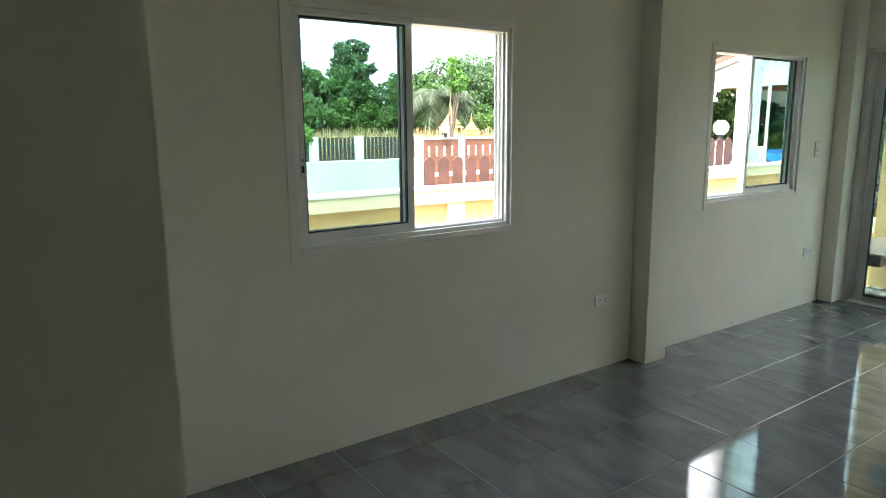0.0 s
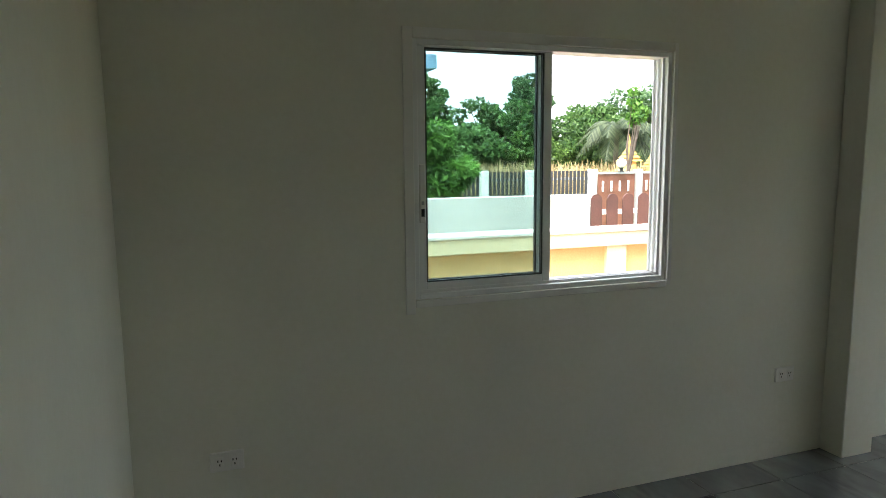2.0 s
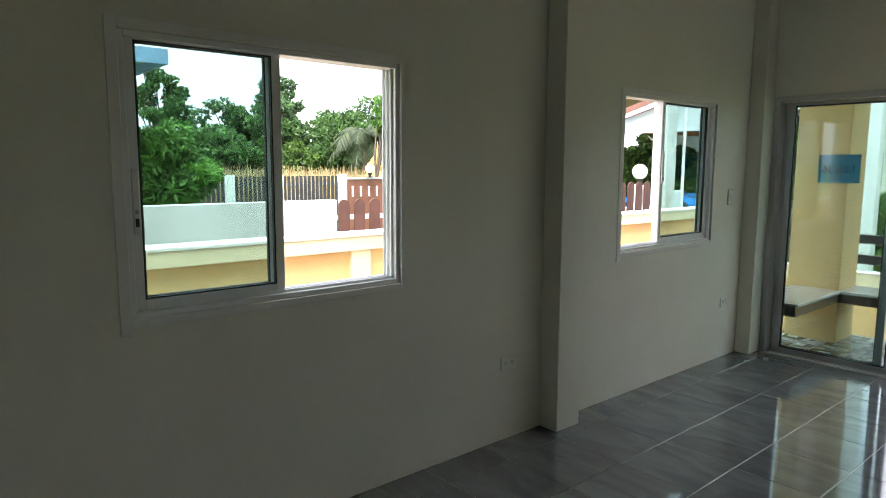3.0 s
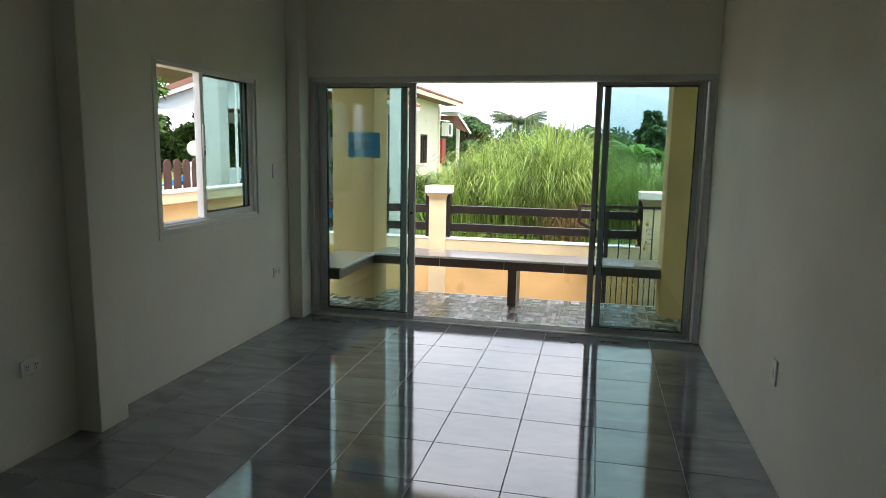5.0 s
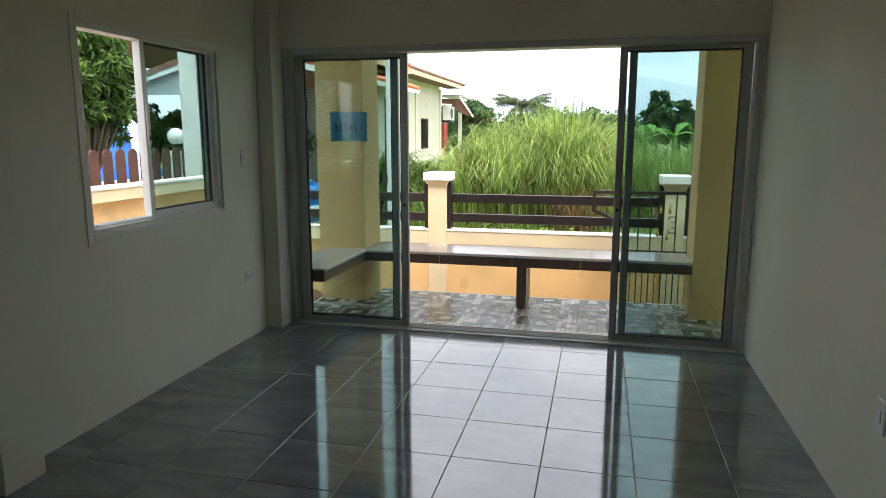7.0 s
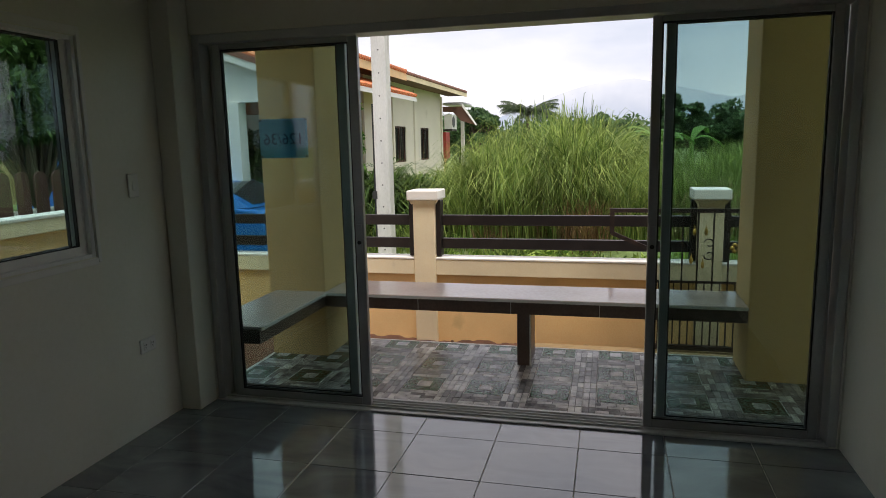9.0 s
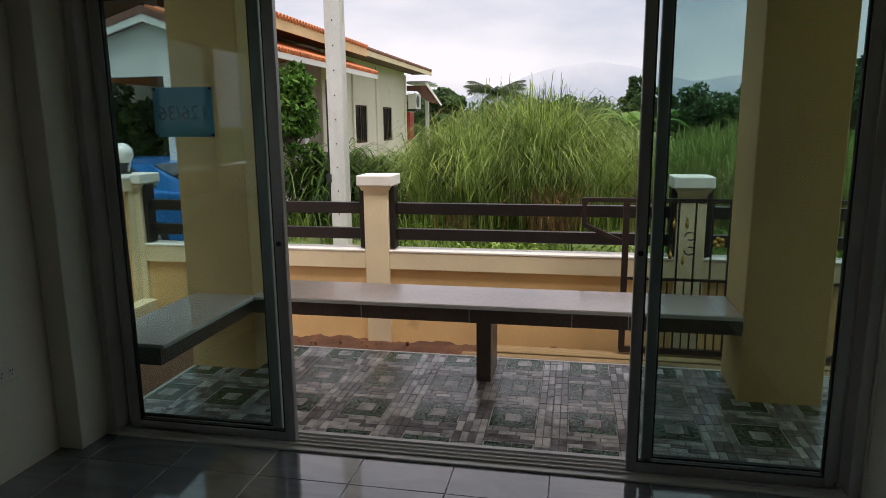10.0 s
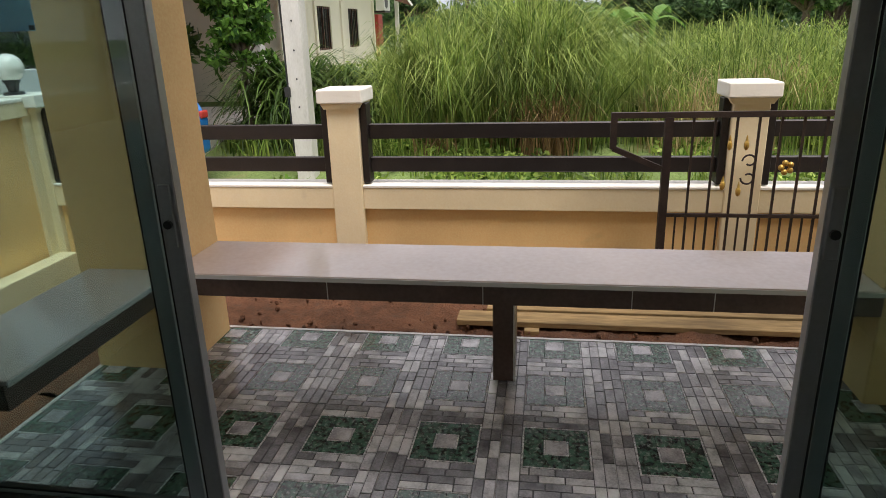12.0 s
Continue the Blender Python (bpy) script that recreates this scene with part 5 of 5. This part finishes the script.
def picket_fence(x0, x1, top, label):
    ob = empty("picket_fence", ((x0 + x1) / 2, 8.38, GZ), label, "picket fence", "brown picket fences")
    n = int((x1 - x0) / 0.24)
    for i in range(n):
        x = x0 + 0.24 * i
        bm = bmesh.new()
        w, z1 = 0.165, top
        pts = [(x, GZ), (x + w, GZ)] + [(x + w / 2 + w / 2 * math.cos(a), z1 - w / 2 + w / 2 * math.sin(a)) for a in [math.pi * k / 8 for k in range(9)]]
        prism(bm, pts, "y", 8.32, 8.342)
        part("picket", bm, M_BROWN, ob)
    for z in (0.55, 0.82):
        part("rail", bm_box(x0 - 0.02, 8.345, z - 0.03, x1, 8.385, z + 0.03), M_HWHITE, ob)
    return ob


settle(picket_fence(6.34, 10.0, 1.06, "dark brown rounded picket fence with white rails"), LANE)
near = picket_fence(9.5, 12.2, 1.26, "taller dark brown rounded picket fence beside a white wall")
near.location.y -= 1.35
thing("corner_wall", bm_box(12.22, 7.02, GZ - 0.05, 13.0, 7.16, 1.08, bevel=0.01), M_HWHITE, "short white rendered wall ending the picket fence", "garden wall")
lp = empty("lamp_post", (11.77, 7.15, GZ), "white rendered post at the lane side", "fence post")
part("shaft", bm_box(11.68, 7.06, GZ - 0.05, 11.86, 7.24, 1.12, bevel=0.006), M_HWHITE, lp)
part("cap", bm_box(11.64, 7.05, 1.12, 11.90, 7.28, 1.2, bevel=0.008), M_CREAM, lp)
globe_lamp((11.77, 7.15, 1.2), 0.13, "white globe lamp on a white post beside the lane")

FY = 15.0
ff = empty("lattice_fence", (9, FY, GZ), "dark steel fence with white posts across the lane", "fence")
for x in (4.2, 5.9, 7.5, 8.66, 10.35):
    part("post", bm_box(x - 0.09, FY - 0.09, GZ - 0.05, x + 0.09, FY + 0.09, 1.27, bevel=0.006), M_HWHITE, ff, "white rendered post")
for k in range(58):
    x = 4.3 + k * 0.105
    if min(abs(x - p) for p in (4.2, 5.9, 7.5, 8.66, 10.35)) > 0.11:
        part("bar", bm_box(x - 0.034, FY - 0.012, GZ, x + 0.034, FY + 0.012, 1.24), M_FENCE, ff)
for a, b in ((4.29, 5.81), (5.99, 7.41), (7.59, 8.57), (8.75, 10.26)):
    part("rail", bm_box(a, FY + 0.014, 1.02, b, FY + 0.045, 1.08), M_STEEL, ff)
settle(ff, LANE)
gate2 = empty("entrance_gate", (11.8, FY, GZ), "orange-brown sheet gate with white ornaments", "gate")
for x0, x1 in ((10.5, 11.55), (11.75, 13.4)):
    part("leaf", bm_box(x0, FY - 0.01, GZ + 0.05, x1, FY + 0.02, 1.15), M_ORANGE, gate2)
    part("frame", bm_box(x0, FY - 0.035, 1.15, x1, FY + 0.035, 1.2), M_STEEL, gate2)
    for k in range(int((x1 - x0) / 0.24)):
        x = x0 + 0.14 + k * 0.24
        part("ornament", bm_box(x - 0.03, FY - 0.03, 0.72, x + 0.03, FY - 0.012, 0.98, bevel=0.008), M_HWHITE, gate2)
part("post", bm_box(11.56, FY - 0.08, GZ, 11.74, FY + 0.08, 1.25, bevel=0.006), M_STEEL, gate2)
settle(gate2, LANE)
settle(globe_lamp((11.1, 14.9, 1.2), 0.12, "white globe lamp above the entrance gate"), LANE)


def shrine(at, s):
    x, y, z = at
    ob = empty("spirit_house", at, "small golden spirit house shrine on a pedestal", "shrine", "shrines")
    bm = bmesh.new()
    rod(bm, (x, y, GZ), (x, y, z), 0.12 * s, 0.12 * s, 8)
    part("pedestal", bm, M_HWHITE, ob)
    bm = bmesh.new()
    box(bm, x - 0.42 * s, y - 0.42 * s, z, x + 0.42 * s, y + 0.42 * s, z + 0.08 * s, bevel=0.01)
    box(bm, x - 0.22 * s, y - 0.22 * s, z + 0.08 * s, x + 0.22 * s, y + 0.22 * s, z + 0.42 * s, bevel=0.01)
    for dx in (-0.34, 0.34):
        for dy in (-0.34, 0.34):
            rod(bm, (x + dx * s, y + dy * s, z + 0.08 * s), (x + dx * s, y + dy * s, z + 0.42 * s), 0.03 * s)
    part("hall", bm, M_YEL, ob)
    bm = bmesh.new()
    for k in range(4):
        r = 0.46 * s * (1 - 0.22 * k)
        v = bmesh.ops.create_cone(bm, cap_ends=True, segments=4, radius1=r * 1.3, radius2=r * 0.7, depth=0.16 * s)["verts"]
        bmesh.ops.transform(bm, matrix=Matrix.Translation((x, y, z + (0.5 + 0.15 * k) * s)) @ pose(0, 0, 0, 0, 0, 45), verts=v)
    rod(bm, (x, y, z + 1.0 * s), (x, y, z + 1.55 * s), 0.07 * s, 0.004, 8)
    part("roof", bm, M_GOLD, ob, "gilded tiered roof")
    return ob


settle(shrine((14.2, 19.2, 1.12), 0.76), LANE)
settle(shrine((15.2, 19.4, 1.0), 0.6), LANE)

shed = empty("neighbour_shed", (2, 11.5, GZ), "neighbouring building corner with a blue eave board", "building")
part("wall", bm_box(0.3, 10.0, GZ, 3.7, 14.0, 2.72), M_HWHITE, shed)
part("roof", bm_box(-0.2, 9.45, 2.86, 4.56, 14.5, 2.93), M_STEEL, shed, "pale sheet roof")
part("fascia", bm_box(-0.2, 9.41, 2.74, 4.56, 9.449, 2.92), M_EAVE, shed, "blue-grey eave board")
part("fascia", bm_box(4.561, 9.41, 2.74, 4.59, 14.5, 2.92), M_EAVE, shed, "blue-grey eave board")
settle(shed, LANE)

# ---- tiles of the porch floor and the room, last ----


def tile_mesh(w, d, th=0.008, c=0.0015):
    bm = bmesh.new()
    lo = [bm.verts.new(p) for p in ((-w / 2, -d / 2, -th), (w / 2, -d / 2, -th), (w / 2, d / 2, -th), (-w / 2, d / 2, -th))]
    md = [bm.verts.new((v.co.x, v.co.y, -c)) for v in lo]
    hi = [bm.verts.new((v.co.x - math.copysign(c, v.co.x), v.co.y - math.copysign(c, v.co.y), 0)) for v in lo]
    for a, b in ((lo, md), (md, hi)):
        for i in range(4):
            bm.faces.new((a[i], a[(i + 1) % 4], b[(i + 1) % 4], b[i]))
    bm.faces.new(hi)
    return bm


cell = {}
PX, PY = 0.405, 0.4035
jx, jy = [5.44 + PX * k for k in range(-25, 6)], [0.18 + PY * k for k in range(-1, 9)]


def spans(js, lo, hi):
    e = sorted({round(v, 4) for v in js if lo + 0.03 < v < hi - 0.03} | {lo, hi})
    return list(zip(e, e[1:]))


rg = random.Random(17)
for xa, xb in spans(jx, XW, XE):
    for ya, yb in spans(jy, YS, YN):
        w, d = round(xb - xa - 0.004, 3), round(yb - ya - 0.004, 3)
        if (w, d) not in cell:
            cell[w, d] = mesh_of("floor_tile", tile_mesh(w, d, 0.006, 0.001), M_TILE)
        t = new("floor_tile", cell[w, d])
        t.parent = floor
        t.matrix_basis = pose((xa + xb) / 2, (ya + yb) / 2, rg.uniform(-0.0004, 0.0004), rg.uniform(-0.05, 0.05), rg.uniform(-0.05, 0.05), 0)


def porch_tile(seed, xa=-1.0, xb=1.0, ya=-1.0, yb=1.0):
    """Printed stone-pattern tile: green pebble square with a pale border and centre, grey stones round it."""
    bm = bmesh.new()

    def slab(x0, y0, x1, y1, mi, z=0.0):
        c = 0.0012
        x0, x1, y0, y1 = max(x0, xa), min(x1, xb), max(y0, ya), min(y1, yb)
        if x1 - x0 < 0.005 or y1 - y0 < 0.005:
            return
        lo = [bm.verts.new(p) for p in ((x0, y0, -0.003), (x1, y0, -0.003), (x1, y1, -0.003), (x0, y1, -0.003))]
        hi = [bm.verts.new(p) for p in ((x0 + c, y0 + c, z), (x1 - c, y0 + c, z), (x1 - c, y1 - c, z), (x0 + c, y1 - c, z))]
        bm.faces.new(hi).material_index = mi
        for i in range(4):
            bm.faces.new((lo[i], lo[(i + 1) % 4], hi[(i + 1) % 4], hi[i])).material_index = mi
    a, g = 0.2015, 0.004
    base = [bm.verts.new((min(max(p, xa), xb), min(max(q, ya), yb), -0.0032)) for p, q in ((-a, -a), (a, -a), (a, a), (-a, a))]
    bm.faces.new(base).material_index = 5
    q, r = 0.124, 0.117
    for b in ((-q, -q, q, -r), (-q, r, q, q), (-q, -r, -r, r), (r, -r, q, r)):
        slab(*b, 4, 0.0003)
    s = 0.045
    for b in ((-r, -r, r, -s), (-r, s, r, r), (-r, -s, -s, s), (s, -s, r, s)):
        slab(*b, 3)
    t = 0.039
    for b in ((-s, -s, s, -t), (-s, t, s, s), (-s, -t, -t, t), (t, -t, s, t)):
        slab(*b, 4, 0.0003)
    slab(-t, -t, t, t, 0)
    rgt = random.Random(seed)
    p = q + 0.002
    # stones along two sides lie lengthwise, along the other two in short pieces
    cuts = [-a, -0.075, 0.03, 0.105, a]
    for y0, y1 in ((-a, -a + 0.037), (-a + 0.039, -p), (p, p + 0.036), (p + 0.038, a)):
        off = rgt.uniform(-0.03, 0.03)
        cc = [cuts[0]] + [c + off for c in cuts[1:-1]] + [cuts[-1]]
        for x0, x1 in zip(cc, cc[1:]):
            slab(x0 + g / 2, y0, x1 - g / 2, y1, rgt.choice((0, 0, 1, 1, 2)))
    for x0, x1 in ((-a, -a + 0.036), (-a + 0.038, -p), (p, p + 0.036), (p + 0.038, a)):
        off = rgt.uniform(-0.04, 0.04)
        cc = [-p, -0.03 + off, 0.06 + off, p]
        for y0, y1 in zip(cc, cc[1:]):
            slab(x0, y0 + g / 2, x1, y1 - g / 2, rgt.choice((0, 1, 1, 2)))
    return mesh_of("patio_tile", bm, [M_SLATE, M_SLATE2, M_SLATE3, M_MOSS, M_PEB, M_DARK])


cuts = {}
for i in range(4):
    for j in range(17):
        cx, cy = 7.582 + 0.405 * i, 3.229 - 0.4055 * j
        cut = (round(max(-1.0, XO + 0.035 - cx), 3) if i == 0 else -1.0, 0.066 if i == 3 else 1.0, -1.0, 0.076 if j == 0 else 1.0)
        key = ((8, 21, 33, 47)[(i * 7 + j * 3) % 4], *cut)
        if key not in cuts:
            cuts[key] = porch_tile(*key)
        t = new("patio_tile", cuts[key])
        t.parent = patio
        t.matrix_basis = pose(cx, cy, PZ, 0, 0, 0)
